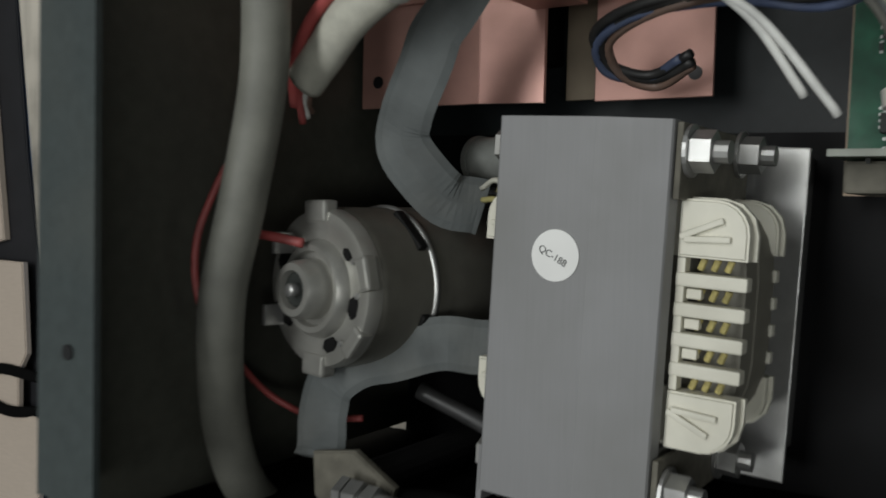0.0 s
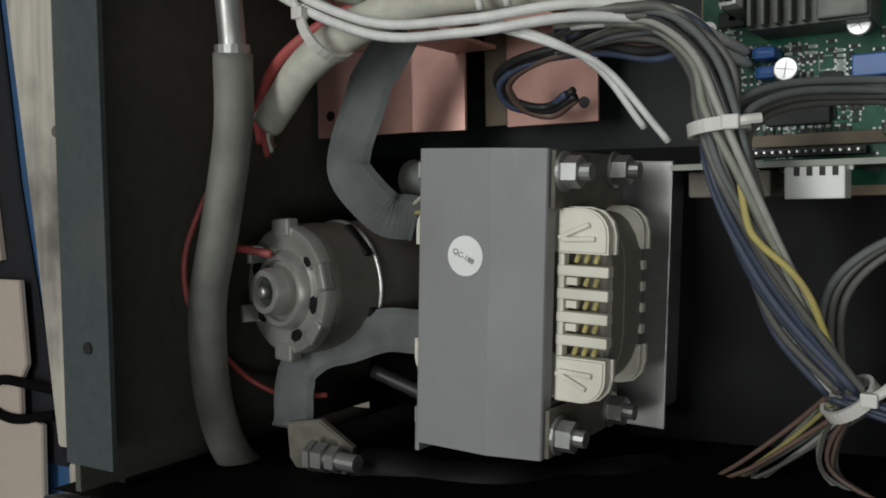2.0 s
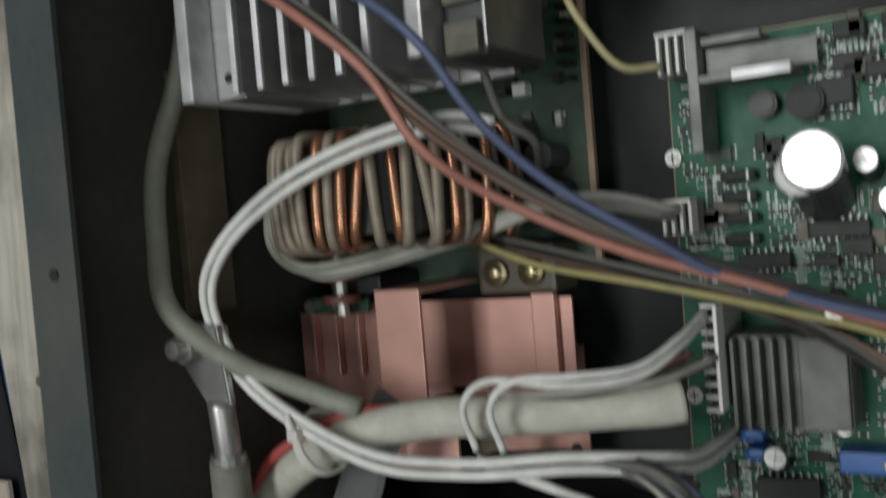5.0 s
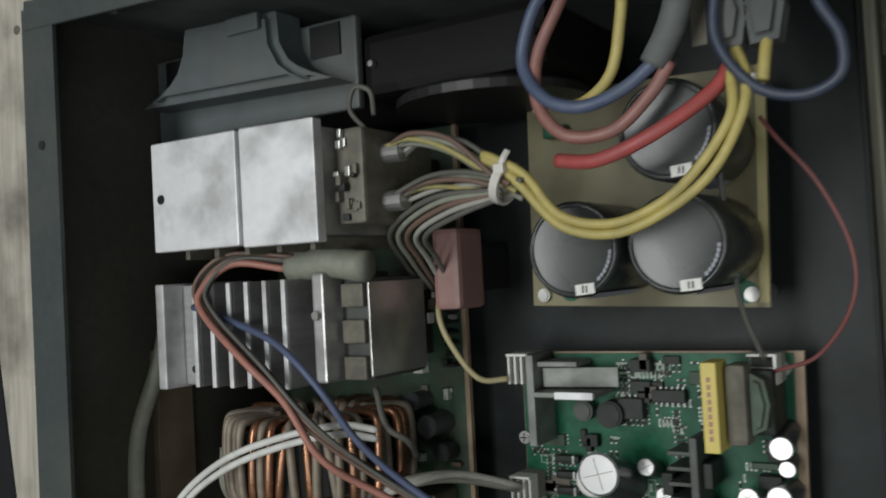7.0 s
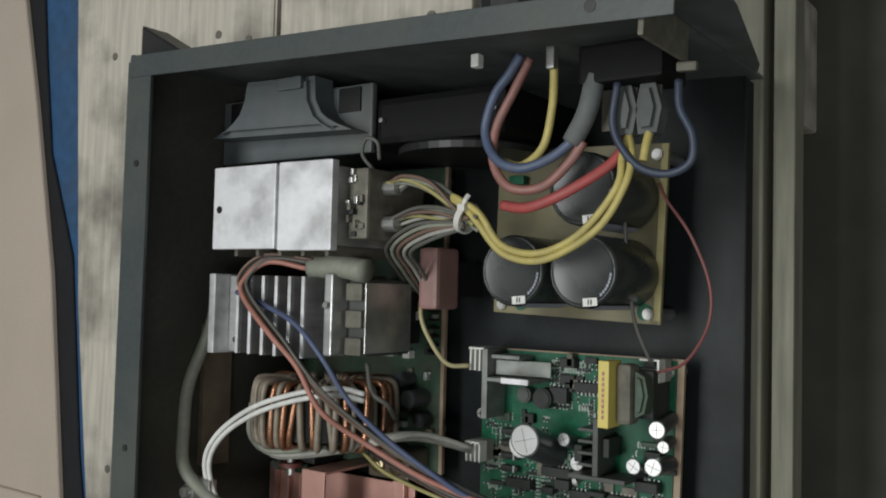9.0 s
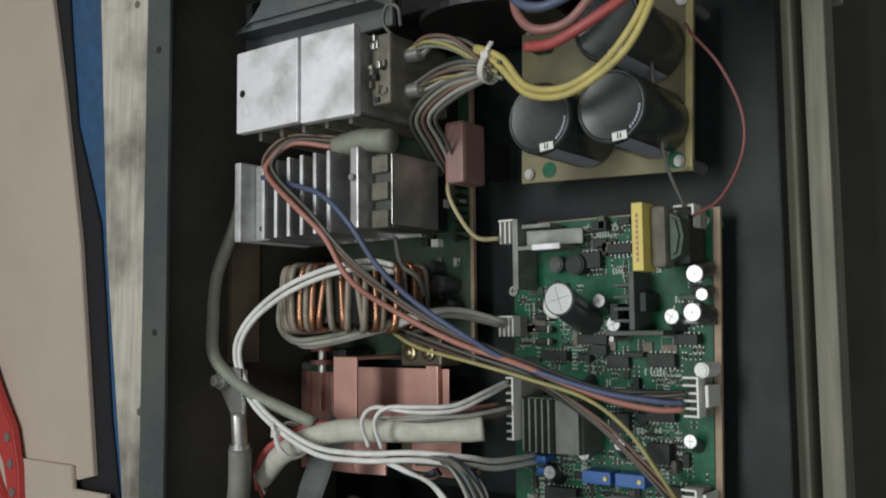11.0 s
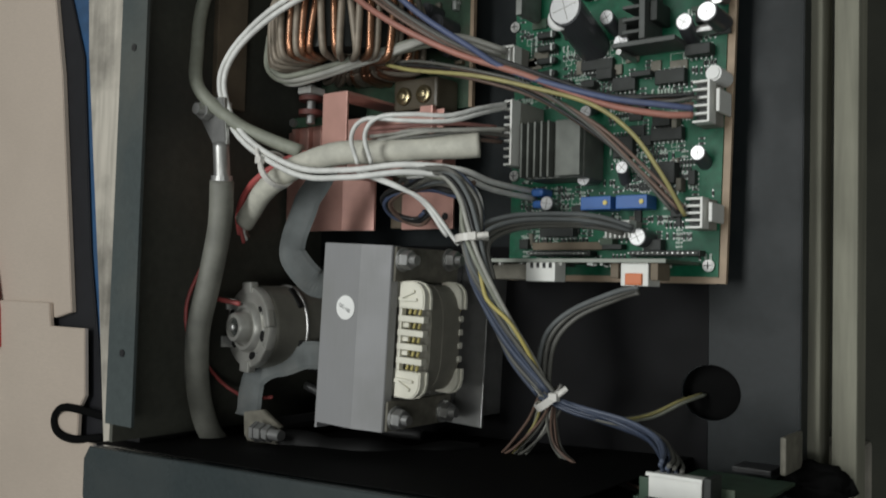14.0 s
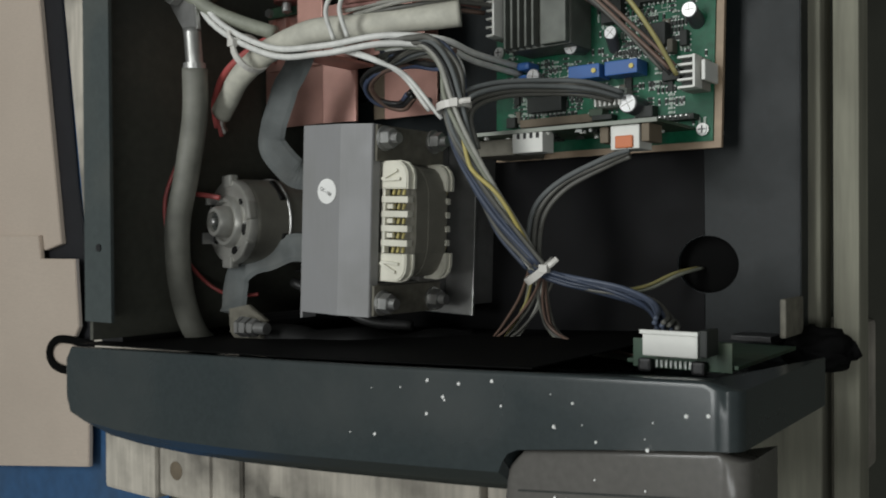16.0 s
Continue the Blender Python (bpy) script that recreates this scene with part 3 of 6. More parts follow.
def rear_fittings():
    s = thing("fan_shroud", (-0.09, 0.33, 0.146), "dusty blue-grey plastic fan shroud fixed to back panel", "fan shroud")
    part("ledge", bm_box(-0.160, 0.318, 0.236, -0.022, 0.3625, 0.241, 0.0015), SHROUD, s)
    part("skirt", bm_box(-0.150, 0.322, 0.1455, -0.03, 0.356, 0.2355, 0.003), BLACK, s)
    bell = [(-0.118, 0.3695), (-0.056, 0.3670), (-0.055, 0.352), (-0.050, 0.343), (-0.044, 0.3385), (-0.036, 0.3345), (-0.024, 0.3300), (-0.152, 0.3335), (-0.139, 0.3385), (-0.131, 0.343), (-0.124, 0.349), (-0.120, 0.357)]
    soft(part("bell", bm_prism(bell, 0.2412, 0.262, 0.004), SHROUD, s, "flared plastic bell"), 45)
    part("bell_patch", bm_box(-0.083, 0.3585, 0.2621, -0.062, 0.3665, 0.2650, 0.0008), SHROUD, s)
    for xx in (-0.142, -0.040):
        part("side_vent", bm_box(xx - 0.009, 0.345, 0.2412, xx + 0.009, 0.3605, 0.2425), BLACK, s)
    b = thing("cooling_fan", (0.0, 0.34, 0.146), "black square cooling fan against back panel", "fan")
    part("frame", bm_box(-0.020, 0.322, 0.1455, 0.076, 0.352, 0.240, 0.005), MATT_BLACK, b)
    part("rim", turned(bm_lathe([(0.043, 0), (0.046, 0.002), (0.046, 0.006), (0.040, 0.006)], 40), 90, (0, 0, 0), "X"), BLACK, b).data.transform(Matrix.Translation((0.03, 0.3215, 0.205)))
    for x in (-0.013, 0.07):
        bm = bmesh.new()
        hex_nut(bm, x, 0.337, 0.2420, 0.0016, 0.003, "Z")
        part("screw", bm, STEEL, b)
    t = thing("terminal_block", (0.15, 0.34, 0.22), "black power switch and terminals on back panel", "switch")
    part("body", bm_box(0.130, 0.340, 0.225, 0.176, 0.3605, 0.258, 0.002), MATT_BLACK, t)
    for x in (0.136, 0.150, 0.163):
        part("terminal", bm_box(x, 0.318, 0.240, x + 0.006, 0.3397, 0.2412, 0.0003), DUSTY_METAL, t)
    for x in (0.1465, 0.1595):
        part("boot", bm_prism([(x - 0.001, 0.314), (x + 0.009, 0.3145), (x + 0.0115, 0.327), (x + 0.008, 0.3397), (x, 0.3397), (x - 0.0025, 0.327)], 0.236, 0.249, 0.003), RIBBON, t, "dusty terminal boot")
    part("clip", bm_box(0.071, 0.354, 0.264, 0.076, 0.3615, 0.270, 0.001), PALE, t, "small white clip")
    g = thing("cable_gland", (0.1, 0.39, 0.28), "black round cable gland on back panel outside", "cable gland")
    for nm, prof in (("nut", [(0.020, 0), (0.022, 0.003), (0.022, 0.016), (0.019, 0.019)]), ("dome", [(0.0185, 0.0192), (0.0185, 0.028), (0.014, 0.036), (0.0105, 0.038)])):
        bm = turned(bm_lathe(prof, 18 if nm == "nut" else 32), -90, (0, 0, 0), "X")
        bmesh.ops.translate(bm, verts=bm.verts, vec=(0.101, 0.3735, 0.270))
        part(nm, bm, BLACK, g, smooth=nm == "dome")
    cord = thing("mains_cable", (0.1, 0.45, 0.131), "thick black mains cable leaving the gland", "cable")
    part("sheath", bm_tube([(0.101, 0.4125, 0.270), (0.100, 0.46, 0.262), (0.06, 0.505, 0.20), (-0.03, 0.515, 0.16), (-0.02, 0.62, 0.1385), (0.12, 0.80, 0.1375)], 0.0068, 12), W_BLACK, cord, smooth=True)


# ---- transformer, motor and copper ----
def transformer():
    t = thing("transformer", (-0.036, -0.037, 0.146), "grey iron core transformer with cream nylon bobbin", "transformer")
    cx, cy = -0.0363, -0.0375
    R = lambda bm: turned(bm, -2.3, (cx, cy, 0.2))
    x0, x1, y0, y1 = cx - 0.0235, cx + 0.0235, cy - 0.052, cy + 0.052
    bm = bmesh.new()
    prof = [(x0, 0.2395), (x0, 0.2507), (x0 + 0.0006, 0.2512), (x0 + 0.0285, 0.2512), (x1 - 0.0004, 0.2462), (x1, 0.2455), (x1, 0.2395)]
    a = [bm.verts.new((x, y0, z)) for x, z in prof]
    b = [bm.verts.new((x, y1, z)) for x, z in prof]
    k = len(prof)
    for i in range(k):
        bm.faces.new((a[i], a[(i + 1) % k], b[(i + 1) % k], b[i]))
    bm.faces.new(a), bm.faces.new(b)
    bmesh.ops.recalc_face_normals(bm, faces=bm.faces)
    part("top_yoke", R(bm), CORE, t, "grey lacquered top yoke")
    part("bottom_yoke", R(bm_box(x0 + 0.001, y0 + 0.001, 0.182, x1 - 0.001, y1 - 0.001, 0.202, 0.0005)), CORE_SIDE, t)
    for ya, yb in ((y0 + 0.001, y0 + 0.018), (y1 - 0.018, y1 - 0.001)):
        part("leg", R(bm_box(x0 + 0.001, ya, 0.2022, x1 - 0.001, yb, 0.2393, 0.0005)), CORE_SIDE, t)
    part("foot", R(bm_box(x0 - 0.002, y0 - 0.004, 0.238, x0 - 0.0002, y0 + 0.012, 0.249, 0.0005)), CORE, t)
    # bobbin: two slotted flanges and the taped coil
    fx0, fx1, fy0, fy1 = x0 - 0.010, x1 + 0.016, cy - 0.033, cy + 0.033
    for z, nm in ((0.2345, "bobbin_flange"), (0.1970, "bobbin_flange")):
        fx1 = x1 + (0.0195 if z > 0.22 else 0.0170)
        out = []
        for sx, sy, q in ((1, 1, 0), (-1, 1, 90), (-1, -1, 180), (1, -1, 270)):
            ex, ey = (fx1 if sx > 0 else fx0) - sx * 0.009, (fy1 if sy > 0 else fy0) - sy * 0.009
            out += [(ex + 0.009 * math.cos(radians(q + d)), ey + 0.009 * math.sin(radians(q + d))) for d in (0, 30, 60, 90)]
        for half in (out[:8], out[8:]):
            lim = fy1 - 0.0155 if half[0][1] > cy else fy0 + 0.0155
            ends = [(half[-1][0], lim), (half[0][0], lim)]
            part(nm, R(bm_prism(half + ends, z - 0.0026, z - 0.0008)), BOBBIN, t)
        top = 0.0042 if z > 0.22 else 0.003
        for s in (1, -1):
            xa = x1 + 0.0006 if s > 0 else x0 - 0.0006
            xb = fx1 if s > 0 else fx0
            lo, hi = min(xa, xb), max(xa, xb)
            for ya, yb in ((fy0 + 0.0005, fy0 + 0.0155), (fy1 - 0.0155, fy1 - 0.0005)):
                up = 1 if ya > cy else -1
                ox, ix, yo, yi, rr = (hi - 0.001, lo, yb, ya, 0.0085) if s > 0 else (lo, hi, yb, ya, 0.0085)
                if up < 0:
                    yo, yi = ya, yb
                pad = [(ix, yi), (ox, yi)] + [(ox - s * rr * (1 - math.cos(radians(d))), yo - up * rr * (1 - math.sin(radians(d)))) for d in (0, 18, 36, 54, 72, 90)] + [(ix, yo)]
                if s * up < 0:
                    pad.reverse()
                part("end_pad", R(bm_prism(pad, z - 0.0007, z + top, 0.0007)), BOBBIN, t)
                for q in (3, 24):
                    mid = yi + up * 0.0045
                    rib = bm_box(lo + 0.002, mid - 0.0008, z + top + 0.0001, hi - 0.005, mid + 0.0008, z + top + 0.0016, 0.0004)
                    part("pad_rib", R(turned(rib, up * s * q, (ix, yi + up * 0.002, z))), BOBBIN, t)
            for i in range(4 if s > 0 else 0):
                y = fy0 + 0.0195 + i * 0.0078
                part("finger", R(bm_box(lo, y, z - 0.0007, hi - 0.0005, y + 0.0036, z + top, 0.0006)), BOBBIN, t)
            if s < 0:
                continue
            part("slot_rail", R(bm_box(lo if s > 0 else hi - 0.0022, fy0 + 0.0157, z - 0.0007, (lo + 0.0022) if s > 0 else hi, fy1 - 0.0157, z + top - 0.0008, 0.0003)), BOBBIN, t)
            for i in range(5):
                y = fy0 + 0.0160 + i * 0.0078
                bm = bmesh.new()
                for j in range(3):
                    xx = lo + 0.005 + j * 0.0035
                    rod(bm, (xx, y + 0.0002, z - 0.0002), (xx + 0.0012, y + 0.0031, z + 0.0002), 0.0009, 8)
                part("winding_wire", R(bm), WINDING, t)
                if 0 < i < 4:
                    part("slot_block", R(bm_box(lo + 0.0025, y + 0.0003, z - 0.0005, lo + 0.0065, y + 0.003, z + 0.0022, 0.0004)), BOBBIN, t)
    co = []
    for sx, sy, q in ((1, 1, 0), (-1, 1, 90), (-1, -1, 180), (1, -1, 270)):
        ex, ey = (fx1 - 0.0015 if sx > 0 else fx0 + 0.0015) - sx * 0.012, (fy1 - 0.002 if sy > 0 else fy0 + 0.002) - sy * 0.02
        co += [(ex + 0.012 * math.cos(radians(q + d)), ey + 0.02 * math.sin(radians(q + d))) for d in (0, 18, 36, 54, 72, 90)]
    part("taped_coil", R(bm_prism(co, 0.1985, 0.2265)), TAPE, t, "grey-brown taped coil")
    part("coil_band", R(bm_prism([(cx + (x - cx) * 1.012, cy + (y - cy) * 1.008) for x, y in co], 0.2120, 0.2160)), TAPE, t)
    # mounting brackets and bolts
    part("clamp_plate", R(bm_box(x1 + 0.0003, y1 - 0.020, 0.185, x1 + 0.002, y1 - 0.0005, 0.2445, 0.0005)), DUSTY_METAL, t)
    part("clamp_plate", R(bm_box(x1 + 0.0003, y0 + 0.0005, 0.185, x1 + 0.002, y0 + 0.017, 0.2445, 0.0005)), DUSTY_METAL, t)
    for y, z in ((y1 - 0.0075, 0.239), (y0 + 0.0075, 0.238), (y1 - 0.006, 0.1955), (y0 + 0.0075, 0.193)):
        bm = bmesh.new()
        rod(bm, (x1 + 0.0022, y, z), (x1 + 0.0032, y, z), 0.0068, 24)
        hex_nut(bm, x1 + 0.006, y, z, 0.0055, 0.0054)
        rod(bm, (x1 + 0.0085, y, z), (x1 + 0.0125, y, z), 0.0030, 12)
        part("bolt", R(bm), STEEL, t, "zinc plated bolt and nut")
    for y in (y1 - 0.0075, y0 + 0.0075):
        bm = bmesh.new()
        hex_nut(bm, x0 - 0.003, y, 0.239, 0.0055, 0.0054)
        part("bolt_head", R(bm), STEEL, t)
    part("base_bracket", R(bm_box(x0 + 0.006, y0 - 0.003, 0.1700, 0.0040, y1 - 0.002, 0.1722, 0.0005)), STEEL, t, "galvanised base bracket")
    part("bracket_web", R(bm_box(-0.002, y0 + 0.003, 0.1455, 0.0, y1 - 0.004, 0.1698, 0.0005)), STEEL, t)
    part("spacer", R(bm_box(x0 + 0.008, y0 + 0.01, 0.1455, -0.004, y1 - 0.01, 0.1698, 0.001)), BLACK, t)
    part("plinth", R(bm_box(x0 + 0.003, y0 + 0.003, 0.1724, x1 - 0.003, y1 - 0.003, 0.1818, 0.001)), BLACK, t)
    part("sticker", R(bm_cyl(-0.0405, -0.022, 0.2513, 0.2516, 0.0069, 40)), STICKER, t, "round white inspection sticker")
    cu = bpy.data.curves.new("sticker_text", "FONT")
    cu.body, cu.size, cu.align_x, cu.align_y = "QC-188", 0.0027, "CENTER", "CENTER"
    tx = new("sticker_text", cu)
    me = bpy.data.meshes.new_from_object(tx)
    bpy.data.objects.remove(tx)
    me.materials.append(INK)
    me.transform(Matrix.Translation((-0.0405, -0.022, 0.25175)) @ Matrix.Rotation(radians(-28), 4, "Z"))
    ob = new("sticker_text", me)
    ob.parent = t
    ob.matrix_parent_inverse = Matrix.Translation(-t.location)


def motor():
    m = thing("feed_motor", (-0.128, -0.037, 0.146), "round steel wire feed motor leaning in its bracket", "motor")
    at = (-0.128, -0.037, 0.0)
    part("can", bm_lathe([(0.0262, 0.163), (0.0265, 0.164), (0.0265, 0.213), (0.0262, 0.2135), (0.0262, 0.2405), (0.0255, 0.243), (0.024, 0.2445)], 56, at), MOTOR, m, smooth=True)
    part("flux_ring", bm_lathe([(0.0264, 0.2195), (0.0272, 0.2198), (0.0272, 0.2212), (0.0264, 0.2216)], 56, at), STEEL, m, "bright steel ring", smooth=True)
    cap = part("end_cap", bm_lathe([(0.0258, 0.2430), (0.0258, 0.2465), (0.0250, 0.2482), (0.0215, 0.2488), (0.0195, 0.2478), (0.0160, 0.2478), (0.0152, 0.2505), (0.0140, 0.2518), (0.0122, 0.2516), (0.0116, 0.2495), (0.0098, 0.2495), (0.0092, 0.2570), (0.0084, 0.2585), (0.0062, 0.2585), (0.0056, 0.2560), (0.004, 0.2560)], 56, at), END_CAP, m, "pressed steel end cap with raised rings")
    soft(cap, 50)
    part("bearing", bm_lathe([(0.0055, 0.2561), (0.0055, 0.2568), (0.0045, 0.2570), (0.0030, 0.2562)], 32, at), CHIP, m, smooth=True)
    part("shaft", bm_lathe([(0.0022, 0.2563), (0.0022, 0.2592), (0.0017, 0.2598)], 24, at), STEEL, m, "short bright shaft", smooth=True)

    def placed(bm, a, r):
        turned(bm, a, (0, 0, 0))
        bmesh.ops.translate(bm, verts=bm.verts, vec=(at[0] + r * math.cos(radians(a)), at[1] + r * math.sin(radians(a)), 0))
        return bm
    for a, wide, high in ((-14, 0.8, 1.25), (-68, 0.8, 1.15), (38, 0.5, 0.8), (152, 1.3, 2.0), (205, 1.4, 2.1)):
        bm = bm_cyl(0, 0, 0.2479, 0.2488, 0.0031, 6)
        bmesh.ops.scale(bm, verts=bm.verts, vec=(wide, high, 1))
        part("vent", placed(bm, a, 0.0188), MATT_BLACK, m)
    for a in (92, -92, 15, -40):
        tab = bm_box(-0.0045, -0.0055, 0.2440, 0.0028 if abs(a) > 80 else 0.0008, 0.0055, 0.2496, 0.0012)
        part("crimp_tab", placed(tab, a, 0.0255), END_CAP, m)
    for a in (-2, 28, -52):
        part("rivet", placed(bm_cyl(0, 0, 0.2486, 0.2494, 0.0011, 10, bevel=0.0003), a, 0.0205), STEEL, m)
    for a in (48, -35, 215):
        part("slot", placed(bm_box(-0.0012, -0.0085, 0.2225, 0.0012, 0.0085, 0.2262, 0.0008), a, 0.0257), MATT_BLACK, m)
    for x, y in ((-0.141, -0.023), (-0.146, -0.047)):
        part("terminal", bm_box(x - 0.0015, y - 0.0035, 0.248, x + 0.0003, y + 0.0035, 0.256, 0.0003), STEEL, m)
    m.rotation_euler = (0, radians(-11), 0)
    m.location += Vector((0.0215, 0.0, 0.001))
    cradle = thing("motor_bracket", (-0.105, -0.037, 0.146), "black steel bracket holding the feed motor", "bracket")
    part("foot_plate", bm_box(-0.145, -0.072, 0.1458, -0.072, -0.002, 0.1480, 0.0006), BLACK, cradle)
    for y in (-0.0705, -0.0055):
        part("cheek", bm_box(-0.140, y, 0.1482, -0.080, y + 0.0022, 0.1780, 0.0006), BLACK, cradle)


def copper_bars():
    c = thing("copper_busbar", (-0.09, 0.06, 0.146), "bare pink copper rectifier busbar with bent sections", "busbar")
    part("left_plate", bm_box(-0.1605, 0.0275, 0.1825, -0.1065, 0.098, 0.1843, 0.0003), COPPER, c)
    bm = bmesh.new()
    for (xa, za), (xb, zb) in (((-0.1063, 0.1843), (-0.0830, 0.1790)),):
        v = [bm.verts.new(p) for p in ((xa, 0.0275, za), (xb, 0.0275, zb), (xb, 0.098, zb), (xa, 0.098, za))]
        w = [bm.verts.new((p.co.x, p.co.y, p.co.z - 0.0018)) for p in v]
        bm.faces.new(v)
        bm.faces.new(list(reversed(w)))
        for i in range(4):
            bm.faces.new((v[i], w[i], w[(i + 1) % 4], v[(i + 1) % 4]))
    bmesh.ops.recalc_face_normals(bm, faces=bm.faces)
    part("sloping_plate", bm, COPPER, c)
    part("right_plate", bm_box(-0.0685, 0.0285, 0.1660, -0.0265, 0.080, 0.1678, 0.0003), COPPER, c)
    part("gap_plate", bm_box(-0.0828, 0.030, 0.1600, -0.0687, 0.09, 0.1618, 0.0003), BROWN_STRIP, c)
    part("rear_plate", bm_box(-0.1545, 0.0655, 0.1852, -0.0215, 0.102, 0.1870, 0.0003), COPPER, c)
    for xa, xb in ((-0.149, -0.1465), (-0.136, -0.1335), (-0.124, -0.1215), (-0.037, -0.027)):
        part("rear_fin", bm_box(xa, 0.070, 0.1872, xb, 0.104, 0.1915, 0.0006), COPPER, c)
    part("strip", bm_box(-0.0870, 0.060, 0.2245, -0.0665, 0.1105, 0.2263, 0.0003), COPPER, c, "upright copper strip")
    part("strip_leg", bm_box(-0.0870, 0.060, 0.1800, -0.0665, 0.0618, 0.2243, 0.0003), COPPER, c)
    part("strip_leg", bm_box(-0.0870, 0.1087, 0.1640, -0.0665, 0.1105, 0.2243, 0.0003), COPPER, c)
    for x, y, z in ((-0.1525, 0.0375, 0.1844), (-0.0325, 0.0365, 0.1679)):
        part("hole", bm_cyl(x, y, z, z + 0.0003, 0.0024, 18), BLACK, c)
    for x in (-0.15, -0.10, -0.045):
        part("support", bm_box(x - 0.008, 0.045, 0.1455, x + 0.008, 0.095, 0.1655 if x > -0.09 else 0.1790, 0.001), MATT_BLACK, c)
    d = thing("diode_block", (-0.045, 0.105, 0.164), "brown insulated diode block with two brass terminals", "diode module")
    part("body", bm_box(-0.0625, 0.1035, 0.1635, -0.0275, 0.1235, 0.1865, 0.002), BROWN_BLOCK, d)
    for x in (-0.0535, -0.0375):
        bm = bm_lathe([(0.0058, 0.0), (0.0058, 0.0012), (0.0050, 0.0022), (0.0040, 0.0018), (0.0034, 0.0030), (0.0018, 0.0036)], 20, (x, 0.1125, 0.1867))
        part("terminal", bm, BRASS, d, "domed brass terminal", smooth=True)
    w = thing("terminal_stack", (-0.118, 0.104, 0.146), "red fibre washers clamped on a small terminal strip", "terminal")
    part("post", bm_box(-0.133, 0.1065, 0.1455, -0.106, 0.1145, 0.1945, 0.001), CHIP, w)
    bm = bmesh.new()
    rod(bm, (-0.1215, 0.0985, 0.2020), (-0.1215, 0.1245, 0.2020), 0.0030)
    part("stud", bm, STEEL, w)
    for y in (0.1040, 0.1135):
        bm = bmesh.new()
        rod(bm, (-0.1215, y, 0.2020), (-0.1215, y + 0.0032, 0.2020), 0.0082, 28)
        part("washer", bm, RED_WASHER, w, "red fibre washer")
    part("spacer", bm_box(-0.1275, 0.1180, 0.1950, -0.1155, 0.1225, 0.2090, 0.0008), PALE, w, "white spacer")
    part("terminal_board", bm_box(-0.1475, 0.0985, 0.1925, -0.1135, 0.1055, 0.1945, 0.0003), GREEN_OLD, w, "narrow green board")
    for x in (-0.144, -0.128):
        bm = bmesh.new()
        hex_nut(bm, x, 0.102, 0.1960, 0.0030, 0.0028, "Z")
        part("nut", bm, STEEL, w)


# ---- power section ----
def power_board():
    p = thing("power_board", (-0.085, 0.2, 0.146), "dusty green power circuit board behind the heat sinks", "circuit board")
    part("board", bm_box(-0.150, 0.1065, 0.1610, -0.0195, 0.318, 0.1633, 0.0003), GREEN_OLD, p)
    part("board_edge", bm_box(-0.0193, 0.1065, 0.1605, -0.0165, 0.318, 0.1640, 0.0003), FR4, p, "bare tan board edge")
    for x, y in ((-0.142, 0.112), (-0.03, 0.135), (-0.142, 0.31), (-0.03, 0.31)):
        part("standoff", bm_cyl(x, y, 0.1452, 0.1608, 0.004, 12), STEEL, p)
    rng = random.Random(5)
    for i in range(26):
        x, y = rng.uniform(-0.058, -0.024), rng.uniform(0.13, 0.25)
        w, h, d = rng.uniform(0.002, 0.006), rng.uniform(0.002, 0.006), rng.uniform(0.002, 0.007)
        part("component", bm_box(x, y, 0.1634, x + w, y + h, 0.1634 + d, 0.0004), rng.choice([CHIP, SOLDER, DUSTY_METAL, PALE, BROWN_STRIP]), p)
    for i in range(9):
        y = 0.188 + i * 0.0058
        part("transistor_leg", bm_box(-0.026, y, 0.1634, -0.021, y + 0.0018, 0.172, 0.0004), BLACK, p)
    for x, y, r, h in ((-0.033, 0.158, 0.006, 0.02), (-0.045, 0.170, 0.005, 0.015), (-0.03, 0.143, 0.005, 0.012)):
        part("capacitor", bm_cyl(x, y, 0.1634, 0.1634 + h, r, 20, bevel=0.0008), CAN, p, smooth=False)
    s = single("insulating_strip", bm_box(-0.1642, 0.106, 0.2265, -0.1590, 0.205, 0.2515, 0.0008), BROWN_STRIP, "brown pressboard insulating strip standing against the wall", "insulator")


